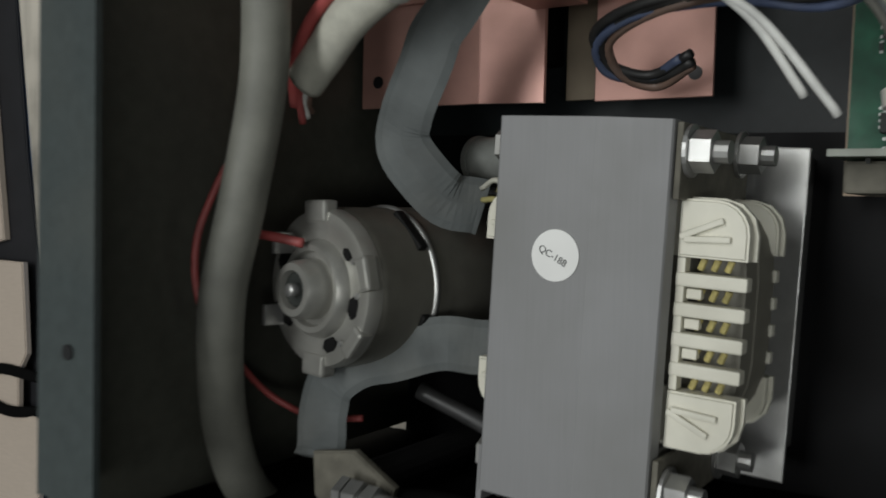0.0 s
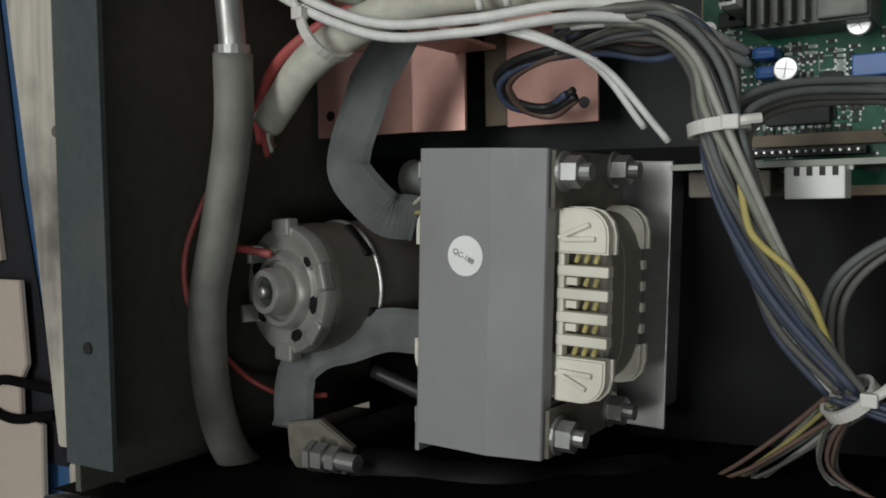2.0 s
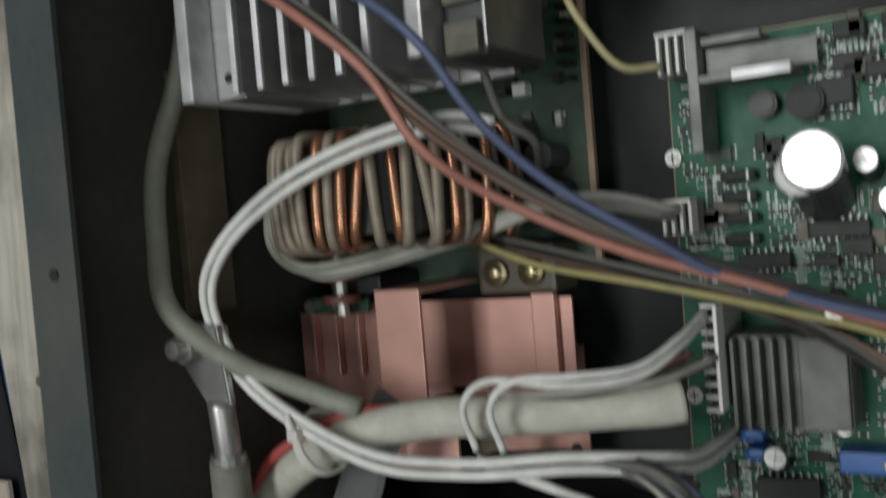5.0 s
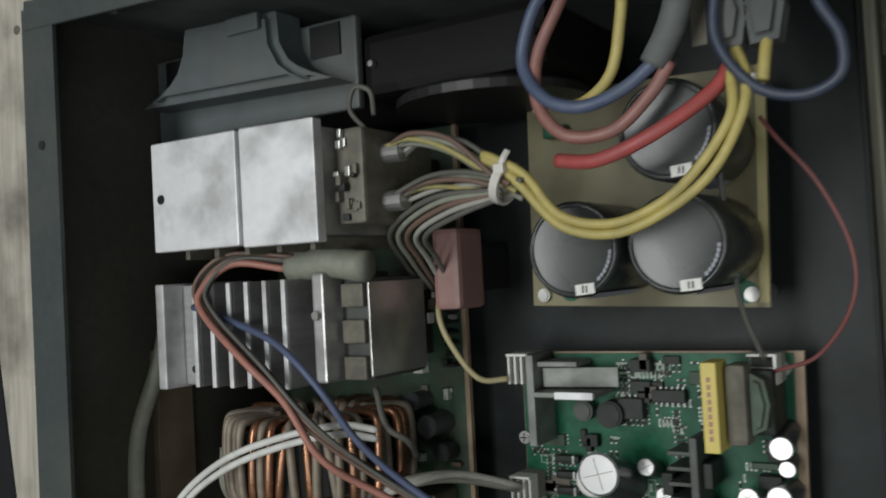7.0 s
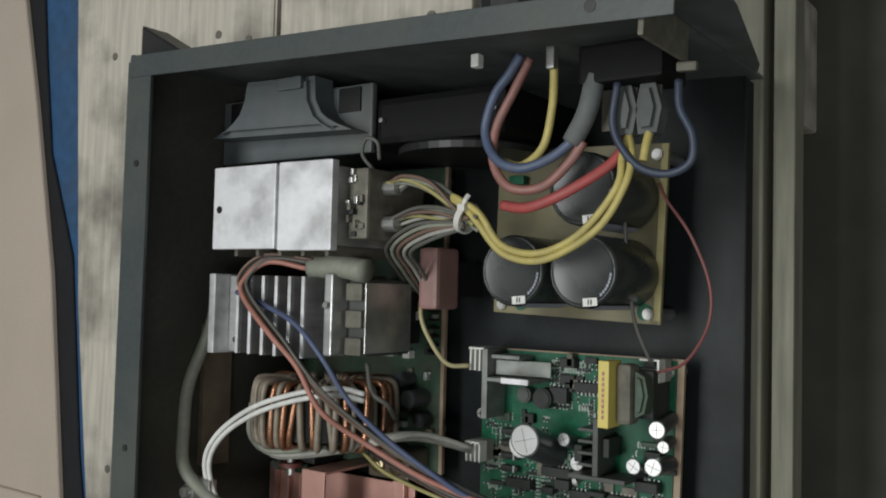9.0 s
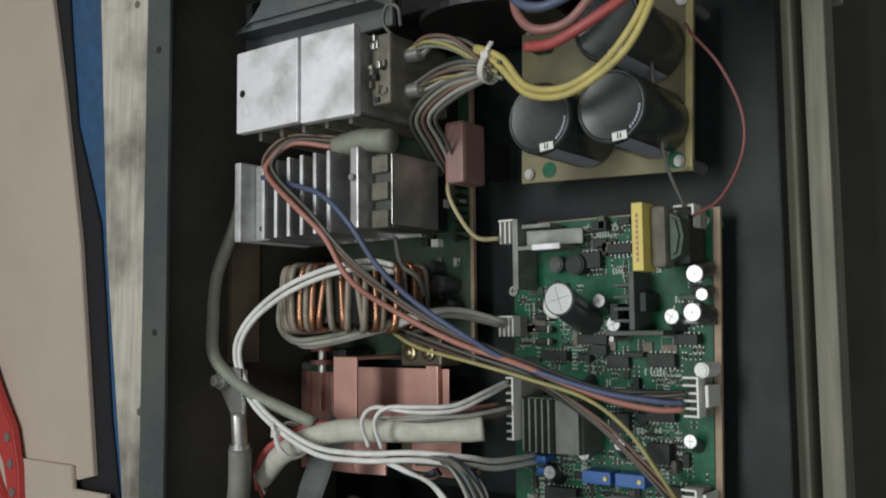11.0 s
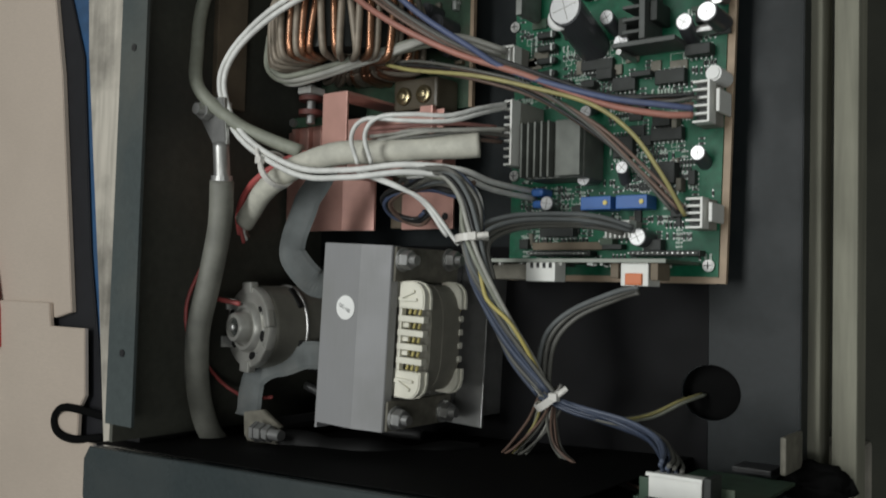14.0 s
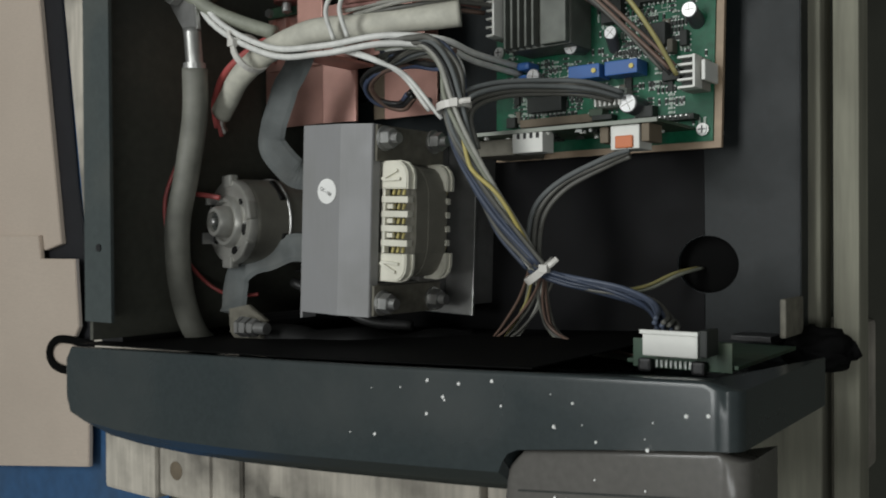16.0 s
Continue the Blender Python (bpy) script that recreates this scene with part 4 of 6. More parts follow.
def heat_sinks():
    h = thing("heat_sink", (-0.08, 0.215, 0.1635), "dusty finned aluminium heat sink with transistors", "heat sink", "heat sinks")
    part("base", bm_box(-0.136, 0.188, 0.198, -0.030, 0.239, 0.204, 0.0005), ALU, h)
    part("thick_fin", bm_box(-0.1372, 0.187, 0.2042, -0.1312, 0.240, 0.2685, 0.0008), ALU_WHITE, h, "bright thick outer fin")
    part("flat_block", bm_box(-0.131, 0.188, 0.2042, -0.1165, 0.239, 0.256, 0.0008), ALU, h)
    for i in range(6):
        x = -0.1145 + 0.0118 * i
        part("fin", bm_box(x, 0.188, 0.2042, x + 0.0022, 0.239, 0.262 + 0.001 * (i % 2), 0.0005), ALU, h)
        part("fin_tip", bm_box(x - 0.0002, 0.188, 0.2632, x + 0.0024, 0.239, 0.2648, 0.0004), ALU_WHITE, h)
    part("end_bar", bm_box(-0.0435, 0.190, 0.2042, -0.0365, 0.241, 0.257, 0.0012), ALU, h)
    part("clamp", bm_box(-0.036, 0.190, 0.1985, -0.020, 0.238, 0.243, 0.002), SINK_DARK, h, "dusty transistor clamp")
    for y in (0.196, 0.213, 0.230):
        part("transistor", bm_box(-0.0345, y - 0.0055, 0.2432, -0.0215, y + 0.0055, 0.2470, 0.001), DUSTY_METAL, h, "dusty power transistor")
    part("clamp_plate", bm_box(-0.0198, 0.192, 0.20, -0.0185, 0.236, 0.246, 0.0004), STEEL, h)
    bm = bmesh.new()
    hex_nut(bm, -0.0400, 0.2215, 0.2585, 0.0022, 0.0026, "Z")
    part("screw", bm, STEEL, h)
    for x in (-0.125, -0.05):
        part("leg", bm_box(x, 0.195, 0.1636, x + 0.012, 0.232, 0.1978, 0.001), BLACK, h)
    part("screw_hole", bm_cyl(-0.124, 0.196, 0.2561, 0.2565, 0.002, 14), BLACK, h)
    k = thing("heat_sink", (-0.07, 0.283, 0.1635), "bright flat topped aluminium heat sink with dusty end", "heat sink", "heat sinks")
    part("body", bm_box(-0.118, 0.258, 0.205, -0.022, 0.306, 0.2745, 0.001), ALU, k)
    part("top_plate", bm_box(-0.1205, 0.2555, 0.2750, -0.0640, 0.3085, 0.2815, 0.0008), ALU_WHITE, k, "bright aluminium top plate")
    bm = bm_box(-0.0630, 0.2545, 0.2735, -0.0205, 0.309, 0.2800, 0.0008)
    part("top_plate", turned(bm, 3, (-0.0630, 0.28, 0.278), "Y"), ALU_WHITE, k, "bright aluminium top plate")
    rng = random.Random(8)
    for q in range(16):
        x, y = rng.uniform(-0.0205, -0.010), rng.uniform(0.263, 0.301)
        part("terminal_bit", bm_box(x, y, 0.2621, x + rng.uniform(0.002, 0.004), y + rng.uniform(0.002, 0.005), 0.2621 + rng.uniform(0.001, 0.006), 0.0005), rng.choice([DUSTY_METAL, CHIP, STEEL]), k)
    part("screw_hole", bm_cyl(-0.1145, 0.281, 0.2816, 0.2819, 0.0024, 14), BLACK, k)
    part("end_block", bm_box(-0.0215, 0.262, 0.205, -0.006, 0.305, 0.262, 0.002), DUSTY_METAL, k, "dusty terminal end block")
    for y in (0.272, 0.294):
        bm = bmesh.new()
        rod(bm, (-0.0058, y, 0.245), (0.004, y, 0.245), 0.0048, 16)
        part("terminal", bm, STEEL, k)
    for x in (-0.11, -0.04):
        part("leg", bm_box(x, 0.265, 0.1636, x + 0.012, 0.30, 0.2048, 0.001), BLACK, k)
    for i in range(5):
        part("fin", bm_box(-0.112 + i * 0.02, 0.2515, 0.207, -0.109 + i * 0.02, 0.2575, 0.27, 0.0005), DUSTY_METAL, k)
    f = single("film_capacitor", bm_box(-0.0085, 0.220, 0.181, 0.0065, 0.2600, 0.2065, 0.003), PINK_PART, "dull pink box film capacitor beside the power board", "capacitor")
    single("capacitor_post", bm_box(-0.006, 0.228, 0.1455, 0.002, 0.252, 0.1808, 0.001), BLACK, "black plastic support post under pink capacitor", "support")
    j = single("joint_sleeve", bm_tube([(-0.062, 0.246, 0.2475), (-0.045, 0.2462, 0.2475), (-0.018, 0.2432, 0.247)], 0.0075, 14, wobble=0.0015), W_GREEN, "crumpled dusty beige sleeve over a wire joint", "sleeve", smooth=True)


def toroid():
    t = thing("toroid_choke", (-0.083, 0.15, 0.1635), "toroidal choke wound with thick enamelled copper wire", "inductor")
    c = Vector((-0.083, 0.149, 0.2105))
    bm = bmesh.new()
    n = 40
    prof = [(0.024, -0.016), (0.024, 0.016), (0.042, 0.016), (0.042, -0.016)]
    rings = [[bm.verts.new(c + Vector((r * math.cos(a), w, r * math.sin(a)))) for r, w in prof] for a in [2 * math.pi * i / n for i in range(n)]]
    for i in range(n):
        a, b = rings[i], rings[(i + 1) % n]
        for q in range(4):
            bm.faces.new((a[q], a[(q + 1) % 4], b[(q + 1) % 4], b[q]))
    bmesh.ops.recalc_face_normals(bm, faces=bm.faces)
    part("core", bm, CHIP, t)
    loop = [(0.0215, -0.017), (0.0215, 0.017), (0.026, 0.0195), (0.040, 0.0200), (0.0450, 0.0165), (0.0462, 0.0), (0.0450, -0.0165), (0.040, -0.0200), (0.026, -0.0195), (0.0215, -0.017)]
    base = bm_tube([(r, w, 0) for r, w in loop], 0.0022, 8, 4)
    me = bpy.data.meshes.new("turn")
    base.to_mesh(me)
    base.free()
    me.materials.append(COPPER_WIRE)
    for f in me.polygons:
        f.use_smooth = True
    rng = random.Random(3)
    dusty = me.copy()
    dusty.materials.clear()
    dusty.materials.append(DUSTY_TURN)
    for i in range(47):
        a = -150 + i * 7.2 + rng.uniform(-1.9, 1.9)
        ob = new("turn", dusty if rng.random() < 0.55 else me)
        ob.parent = t
        ob.matrix_parent_inverse = Matrix.Translation(-t.location)
        ob.matrix_basis = Matrix.Translation(c) @ Matrix.Rotation(radians(-a), 4, "Y") @ Matrix.Rotation(radians(rng.uniform(-9, 9)), 4, "X") @ Matrix.Scale(rng.uniform(0.97, 1.07), 4)
    part("end_lug", bm_box(-0.137, 0.135, 0.1636, -0.128, 0.165, 0.205, 0.002), DUSTY_METAL, t)


# ---- capacitor board ----
def capacitor_board():
    b = thing("capacitor_board", (0.09, 0.27, 0.146), "amber circuit board carrying three large capacitors", "circuit board")
    part("board", bm_prism([(0.0315, 0.2195), (0.1445, 0.2155), (0.1485, 0.3205), (0.034, 0.3235)], 0.1755, 0.178, 0.0003), AMBER, b)
    part("board_edge", bm_prism([(0.1402, 0.2177), (0.1443, 0.2176), (0.1483, 0.3203), (0.1443, 0.3204)], 0.17805, 0.1785), AMBER_EDGE, b)
    for x, y in ((0.0385, 0.2245), (0.1375, 0.2215), (0.0405, 0.317), (0.142, 0.314)):
        part("standoff", bm_cyl(x, y, 0.1452, 0.1753, 0.0035, 12), STEEL, b)
        part("screw", bm_cyl(x, y, 0.1785, 0.1812, 0.0033, 16, bevel=0.0008), STEEL, b)
    can = [(0.0200, 0.0), (0.0203, 0.001), (0.0203, 0.055), (0.0196, 0.0572), (0.0184, 0.0578), (0.0180, 0.0572), (0.0172, 0.0570)]
    for x, y in ((0.0795, 0.2445), (0.1235, 0.2445), (0.1225, 0.289)):
        cap = part("capacitor", bm_lathe(can, 48, (x, y, 0.1786)), CAN_BIG, b, "dark sleeved electrolytic capacitor", smooth=True)
        bm = bmesh.new()
        a0 = radians(-74)
        w = 0.46
        v = []
        for z in (0.182, 0.2345):
            v.append([bm.verts.new((x + 0.0210 * math.cos(a0 + w * (k / 4 - 0.5)), y + 0.0210 * math.sin(a0 + w * (k / 4 - 0.5)), z)) for k in range(5)])
        for k in range(4):
            bm.faces.new((v[0][k], v[0][k + 1], v[1][k + 1], v[1][k]))
        st = part("polarity_stripe", bm, STRIPE, cap, "pale polarity stripe")
        bm = bm_box(-0.0042, -0.0022, 0, 0.0042, 0.0022, 0.0004)
        turned(bm, 5, (0, 0, 0))
        bmesh.ops.translate(bm, verts=bm.verts, vec=(x + 0.0182 * math.cos(a0), y + 0.0182 * math.sin(a0) + 0.001, 0.2360))
        part("stripe_top", bm, PALE, cap)
        bm = bm_box(-0.0011, -0.0014, 0.0005, -0.0005, 0.0014, 0.0008)
        bm_box(0.0005, -0.0014, 0.0005, 0.0011, 0.0014, 0.0008, bm=bm)
        bmesh.ops.translate(bm, verts=bm.verts, vec=(x + 0.0182 * math.cos(a0), y + 0.0182 * math.sin(a0) + 0.001, 0.2360))
        part("stripe_mark", bm, INK, cap)
        bm = bmesh.new()
        for k in range(7):
            q = radians(-48 + k * 7)
            bm_box(x + 0.0166 * math.cos(q) - 0.0006, y + 0.0166 * math.sin(q) - 0.0008, 0.2356, x + 0.0166 * math.cos(q) + 0.0006, y + 0.0166 * math.sin(q) + 0.0008, 0.2359, bm=bm)
        part("print_mark", bm, STRIPE, cap)
    part("resistor", bm_box(0.045, 0.300, 0.1786, 0.056, 0.306, 0.185, 0.001), GREEN, b)
    for x, y in ((0.135, 0.2225), (0.052, 0.226)):
        part("solder_patch", bm_cyl(x, y, 0.17805, 0.1784, 0.005, 16), GREEN, b)


# ---- control board ----
def small_cap(parent, x, y, r, z1, z0=0.1652, lean=(0.0, 0.0)):
    bm = bm_cyl(x, y, z0, z1, r, 24)
    for v in bm.verts:
        k = (z1 - v.co.z) / (z1 - z0)
        v.co.x += lean[0] * k
        v.co.y += lean[1] * k
    c = part("capacitor", bm, CAN, parent, smooth=False)
    part("capacitor_top", bm_cyl(x, y, z1 + 0.0001, z1 + 0.0006, r * 0.9, 20), CAN_TOP, c, "bright aluminium top")
    bm = bm_box(x - r * 0.75, y - 0.00013, z1 + 0.0006, x + r * 0.75, y + 0.00013, z1 + 0.0007)
    bm_box(x - 0.00013, y - r * 0.75, z1 + 0.0006, x + 0.00013, y + r * 0.75, z1 + 0.0007, bm=bm)
    turned(bm, 900 * (x + y), (x, y, z1))
    part("vent_cross", bm, DUSTY_METAL, c)


def header(parent, x0, y0, x1, y1, z1, n, along="y"):
    h = part("connector", bm_box(x0, y0, 0.1652, x1, y1, z1 - 0.0095, 0.0006), DUSTY_NYLON, parent, "dusty white plastic connector")
    for i in range(n + 1):
        if along == "y":
            y = y0 + 0.0006 + (y1 - y0 - 0.0012) * i / n
            part("rib", bm_box(x0 + 0.001, y - 0.0006, z1 - 0.0094, x1 - 0.0014, y + 0.0006, z1 - 0.0012, 0.0002), PALE, h)
            if i < n:
                part("crimp", bm_box(x0 + 0.002, y + 0.0008, z1 - 0.0094, x1 - 0.0016, y + (y1 - y0 - 0.0012) / n - 0.0008, z1 - 0.0045, 0.0003), CHIP, h)
        else:
            x = x0 + 0.0006 + (x1 - x0 - 0.0012) * i / n
            part("rib", bm_box(x - 0.0006, y0, z1 - 0.0094, x + 0.0006, y1 - 0.0014, z1 - 0.0012, 0.0002), PALE, h)
            if i < n:
                part("crimp", bm_box(x + 0.0008, y0 + 0.001, z1 - 0.0094, x + (x1 - x0 - 0.0012) / n - 0.0008, y1 - 0.0016, z1 - 0.0045, 0.0003), CHIP, h)
    if along == "y":
        part("back_wall", bm_box(x1 - 0.0013, y0, z1 - 0.0094, x1, y1, z1, 0.0002), PALE, h)
    else:
        part("back_wall", bm_box(x0, y1 - 0.0013, z1 - 0.0094, x1, y1, z1, 0.0002), PALE, h)
    return h


def control_board():
    b = thing("control_board", (0.083, 0.096, 0.146), "green control circuit board crowded with components", "circuit board")
    X0, X1, Y0, Y1 = 0.0140, 0.1485, -0.0035, 0.1955
    slant = 0.0055
    part("board", bm_prism([(X0, Y0), (X1, Y0), (X1 + slant, Y1), (X0 + 0.002, Y1)], 0.1610, 0.1638), FR4, b, "bare tan laminate")
    part("solder_mask", bm_prism([(X0 + 0.0008, Y0 + 0.0035), (X1 - 0.0038, Y0 + 0.0035), (X1 + slant - 0.0042, Y1 - 0.0008), (X0 + 0.0028, Y1 - 0.0008)], 0.1639, 0.1650), GREEN, b, "green solder mask")
    for x, y in ((0.1400, 0.006), (0.0165, 0.152), (0.0195, 0.006), (0.1455, 0.188), (0.018, 0.06)):
        part("standoff", bm_cyl(x, y, 0.1452, 0.1608, 0.0035, 12), STEEL, b)
        s = part("screw", bm_cyl(x, y, 0.1651, 0.1676, 0.0032, 18, bevel=0.0008), STEEL, b)
        bm = bm_box(x - 0.002, y - 0.0003, 0.1677, x + 0.002, y + 0.0003, 0.1679)
        bm_box(x - 0.0003, y - 0.002, 0.1677, x + 0.0003, y + 0.002, 0.1679, bm=bm)
        part("slot", bm, INK, s)
    # tall parts
    small_cap(b, 0.0720, 0.1450, 0.0098, 0.2045, lean=(-0.002, -0.0125))
    # White disc draws the capacitor's glare as a solid; the stem carries it.
    part("glare_disc", bm_lathe([(0.0074, 0.0), (0.0076, 0.0012), (0.0062, 0.0024), (0.003, 0.0028)], 20, (0.0672, 0.1412, 0.2005)), STICKER, b, "white disc standing in for glare on the large capacitor", smooth=True)
    part("glare_stem", bm_tube([(0.0672, 0.1412, 0.2010), (0.0655, 0.1395, 0.190), (0.0665, 0.1385, 0.176)], 0.0042, 10), DUSTY_NYLON, b, smooth=True)
    for k, (x, y, r, z) in enumerate(CAPS):
        small_cap(b, x, y, r, z, lean=((0.0, -0.004), (-0.002, -0.006), (0.001, -0.001), (0.0, 0.002), (-0.001, 0.004))[k % 5])
    part("indicator_cap", bm_cyl(0.1475, 0.1045, 0.1652, 0.184, 0.0042, 20, bevel=0.001), STICKER, b, "white round cap")
    y_tr = part("pulse_transformer", bm_box(0.1235, 0.1625, 0.1652, 0.146, 0.190, 0.190, 0.002), CHIP, b, "small flyback transformer")
    part("tape_face", bm_box(0.1225, 0.1585, 0.196, 0.1290, 0.1955, 0.2125, 0.0006), YELLOW_PART, y_tr, "yellow taped side")
    bm = bmesh.new()
    for k in range(9):
        bm_box(0.1250, 0.1635 + k * 0.0030, 0.2126, 0.1264, 0.1655 + k * 0.0030, 0.2128, bm=bm)
    part("print_mark", bm, W_ORANGE, y_tr)
    part("core", bm_box(0.1295, 0.1600, 0.1905, 0.1385, 0.194, 0.2045, 0.003), DUSTY_METAL, y_tr)
    part("winding", bm_prism([(0.1388, 0.164), (0.1445, 0.167), (0.1465, 0.177), (0.1445, 0.187), (0.1388, 0.190)], 0.1905, 0.2015, 0.002), GREEN_OLD, y_tr)
    part("sloping_plate", turned(bm_box(0.0345, 0.1795, 0.1770, 0.0720, 0.1890, 0.1790, 0.0004), 8, (0.0345, 0.184, 0.178), "Y"), SINK_PALE, b, "dusty bent metal plate")
    part("choke", bm_cyl(0.0665, 0.1665, 0.1652, 0.1760, 0.0065, 22, bevel=0.001), CHIP, b, "small black drum choke")
    part("choke", bm_cyl(0.0520, 0.1675, 0.1652, 0.1735, 0.0050, 22, bevel=0.001), SINK_DARK, b)
    hs = part("heat_sink", bm_box(0.0925, 0.1235, 0.1652, 0.1285, 0.1262, 0.1885, 0.0005), SINK_DARK, b, "dark angled heat sink")
    part("web", bm_box(0.1085, 0.1265, 0.1654, 0.1120, 0.160, 0.1895, 0.0005), SINK_DARK, hs)
    for i in range(4):
        part("fin", bm_box(0.0975, 0.1310 + i * 0.0068, 0.1654, 0.1082, 0.1328 + i * 0.0068, 0.1865, 0.0004), SINK_DARK, hs)
    part("transistor", bm_box(0.1124, 0.137, 0.1654, 0.1165, 0.148, 0.184, 0.0006), CHIP, hs)
    part("screw", bm_cyl(0.0960, 0.1215, 0.1652, 0.187, 0.0016, 10), STEEL, hs)
    part("crystal", bm_box(0.1305, 0.1295, 0.1652, 0.1435, 0.1335, 0.1745, 0.0016), STEEL, b, "bright metal crystal can")
    for k in range(4):
        rect = part("rectifier", bm_box(0.0345, 0.1175 + 0.0078 * k, 0.1660, 0.0475, 0.1215 + 0.0078 * k, 0.1712, 0.0016), CHIP, b, "black rectifier diode")
        part("lead", bm_box(0.0325, 0.1189 + 0.0078 * k, 0.1680, 0.0344, 0.1199 + 0.0078 * k, 0.1690), SOLDER, rect)
        part("band", bm_box(0.0440, 0.1174 + 0.0078 * k, 0.1690, 0.0452, 0.1216 + 0.0078 * k, 0.1714, 0.0004), SOLDER, rect)
    for x, y, w, d, z in ((0.0395, 0.108, 0.018, 0.006, 0.172), (0.064, 0.118, 0.020, 0.006, 0.170), (0.110, 0.105, 0.017, 0.008, 0.171), (0.084, 0.104, 0.014, 0.008, 0.170), (0.109, 0.050, 0.014, 0.012, 0.173), (0.086, 0.066, 0.012, 0.012, 0.172), (0.108, 0.074, 0.018, 0.007, 0.171), (0.128, 0.118, 0.014, 0.006, 0.174), (0.040, 0.022, 0.022, 0.009, 0.172), (0.112, 0.168, 0.008, 0.018, 0.178), (0.070, 0.164, 0.012, 0.010, 0.172), (0.086, 0.172, 0.016, 0.006, 0.170)):
        ic = part("component", bm_box(x, y, 0.1652, x + w, y + d, z, 0.0006), CHIP, b)
        pins = bmesh.new()
        n = max(3, int(max(w, d) / 0.0025))
        for k in range(n):
            u = (k + 0.3) / n
            if w > d:
                bm_box(x + w * u, y - 0.0012, 0.1652, x + w * u + 0.0008, y - 0.0001, 0.1672, bm=pins)
                bm_box(x + w * u, y + d + 0.0001, 0.1652, x + w * u + 0.0008, y + d + 0.0012, 0.1672, bm=pins)
            else:
                bm_box(x - 0.0012, y + d * u, 0.1652, x - 0.0001, y + d * u + 0.0008, 0.1672, bm=pins)
                bm_box(x + w + 0.0001, y + d * u, 0.1652, x + w + 0.0012, y + d * u + 0.0008, 0.1672, bm=pins)
        tagged(part("pin_strip", pins, SOLDER, ic), kind="stuff")
    part("regulator", bm_box(0.0925, 0.132, 0.1652, 0.0975, 0.142, 0.181, 0.0006), CHIP, b)
    al = part("heat_sink", bm_box(0.030, 0.152, 0.1652, 0.034, 0.196, 0.188, 0.0005), SINK_PALE, b, "dusty aluminium heat sink")
    part("fin", bm_box(0.0343, 0.176, 0.1654, 0.066, 0.1785, 0.190, 0.0005), SINK_PALE, al)
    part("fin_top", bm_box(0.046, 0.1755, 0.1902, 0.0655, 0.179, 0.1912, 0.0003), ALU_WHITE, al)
    part("fin", bm_box(0.0343, 0.190, 0.1654, 0.055, 0.1925, 0.184, 0.0005), SINK_PALE, al)
    blk = part("relay_block", bm_box(0.0385, 0.054, 0.1652, 0.0775, 0.0865, 0.189, 0.0012), SINK_MID, b, "grey dusty driver module")
    for i in range(5):
        part("fin", bm_box(0.0395 + i * 0.0044, 0.0545, 0.1892, 0.0409 + i * 0.0044, 0.086, 0.1955, 0.0004), SINK_MID, blk)
    part("module_top", bm_box(0.0615, 0.0545, 0.1892, 0.077, 0.086, 0.194, 0.0008), SINK_MID, blk)
    header(b, 0.0305, 0.0615, 0.0375, 0.0990, 0.2015, 8)
    header(b, 0.1365, 0.0790, 0.1470, 0.1010, 0.187, 5)
    part("latch", bm_box(0.1490, 0.0845, 0.1652, 0.1510, 0.0965, 0.1835, 0.0006), PALE, b)
    header(b, 0.1335, 0.0245, 0.1440, 0.0405, 0.187, 4)
    part("latch", bm_box(0.1458, 0.0280, 0.1652, 0.1478, 0.0380, 0.1835, 0.0006), PALE, b)
    header(b, 0.1330, 0.1830, 0.1465, 0.1960, 0.184, 2)
    header(b, 0.0185, 0.1815, 0.030, 0.1965, 0.186, 3, "x")
    header(b, 0.0155, 0.123, 0.0265, 0.136, 0.184, 3, "x")
    header(b, 0.0865, 0.0205, 0.1015, 0.0300, 0.182, 5, "x")
    for x in (0.0700, 0.0915):
        tp = part("trimmer", bm_box(x, 0.0365, 0.1652, x + 0.0185, 0.0440, 0.1785, 0.0006), BLUE_PART, b, "blue trimmer potentiometer")
        part("adjuster", bm_cyl(x + 0.0155, 0.0402, 0.1786, 0.1794, 0.0013, 12), YELLOW_PART, tp)
    for x, y in ((0.0365, 0.0455), (0.0375, 0.0385)):
        part("film_capacitor", bm_box(x, y, 0.1652, x + 0.0085, y + 0.0048, 0.178, 0.0021), BLUE_PART, b, "blue film capacitor")
    rng = random.Random(11)
    taken = [(0.03, 0.053, 0.08, 0.1), (0.066, 0.132, 0.094, 0.16), (0.12, 0.157, 0.15, 0.197), (0.13, 0.075, 0.152, 0.11), (0.13, 0.02, 0.149, 0.044), (0.1, 0.122, 0.123, 0.16), (0.028, 0.155, 0.067, 0.197), (0.068, 0.034, 0.112, 0.047), (0.017, 0.0, 0.145, 0.0095)]

    def clear(x, y, m=0.002):
        return all(not (a - m < x < c + m and bb - m < y < d + m) for a, bb, c, d in taken)
    for i in range(120):
        x, y = rng.uniform(0.02, 0.141), rng.uniform(0.012, 0.19)
        if not clear(x, y, 0.004):
            continue
        w, h = rng.choice([(0.008, 0.004), (0.004, 0.008), (0.006, 0.006), (0.010, 0.006), (0.003, 0.007), (0.012, 0.003)])
        part("chip", bm_box(x, y, 0.1651, x + w, y + h, 0.1651 + rng.choice([0.0015, 0.002, 0.004, 0.007]), 0.0003, seg=1), rng.choice([CHIP, CHIP, CHIP, CHIP, CHIP, DUSTY_METAL, GREEN_OLD]), b)
    bm, bd, bw = bmesh.new(), bmesh.new(), bmesh.new()
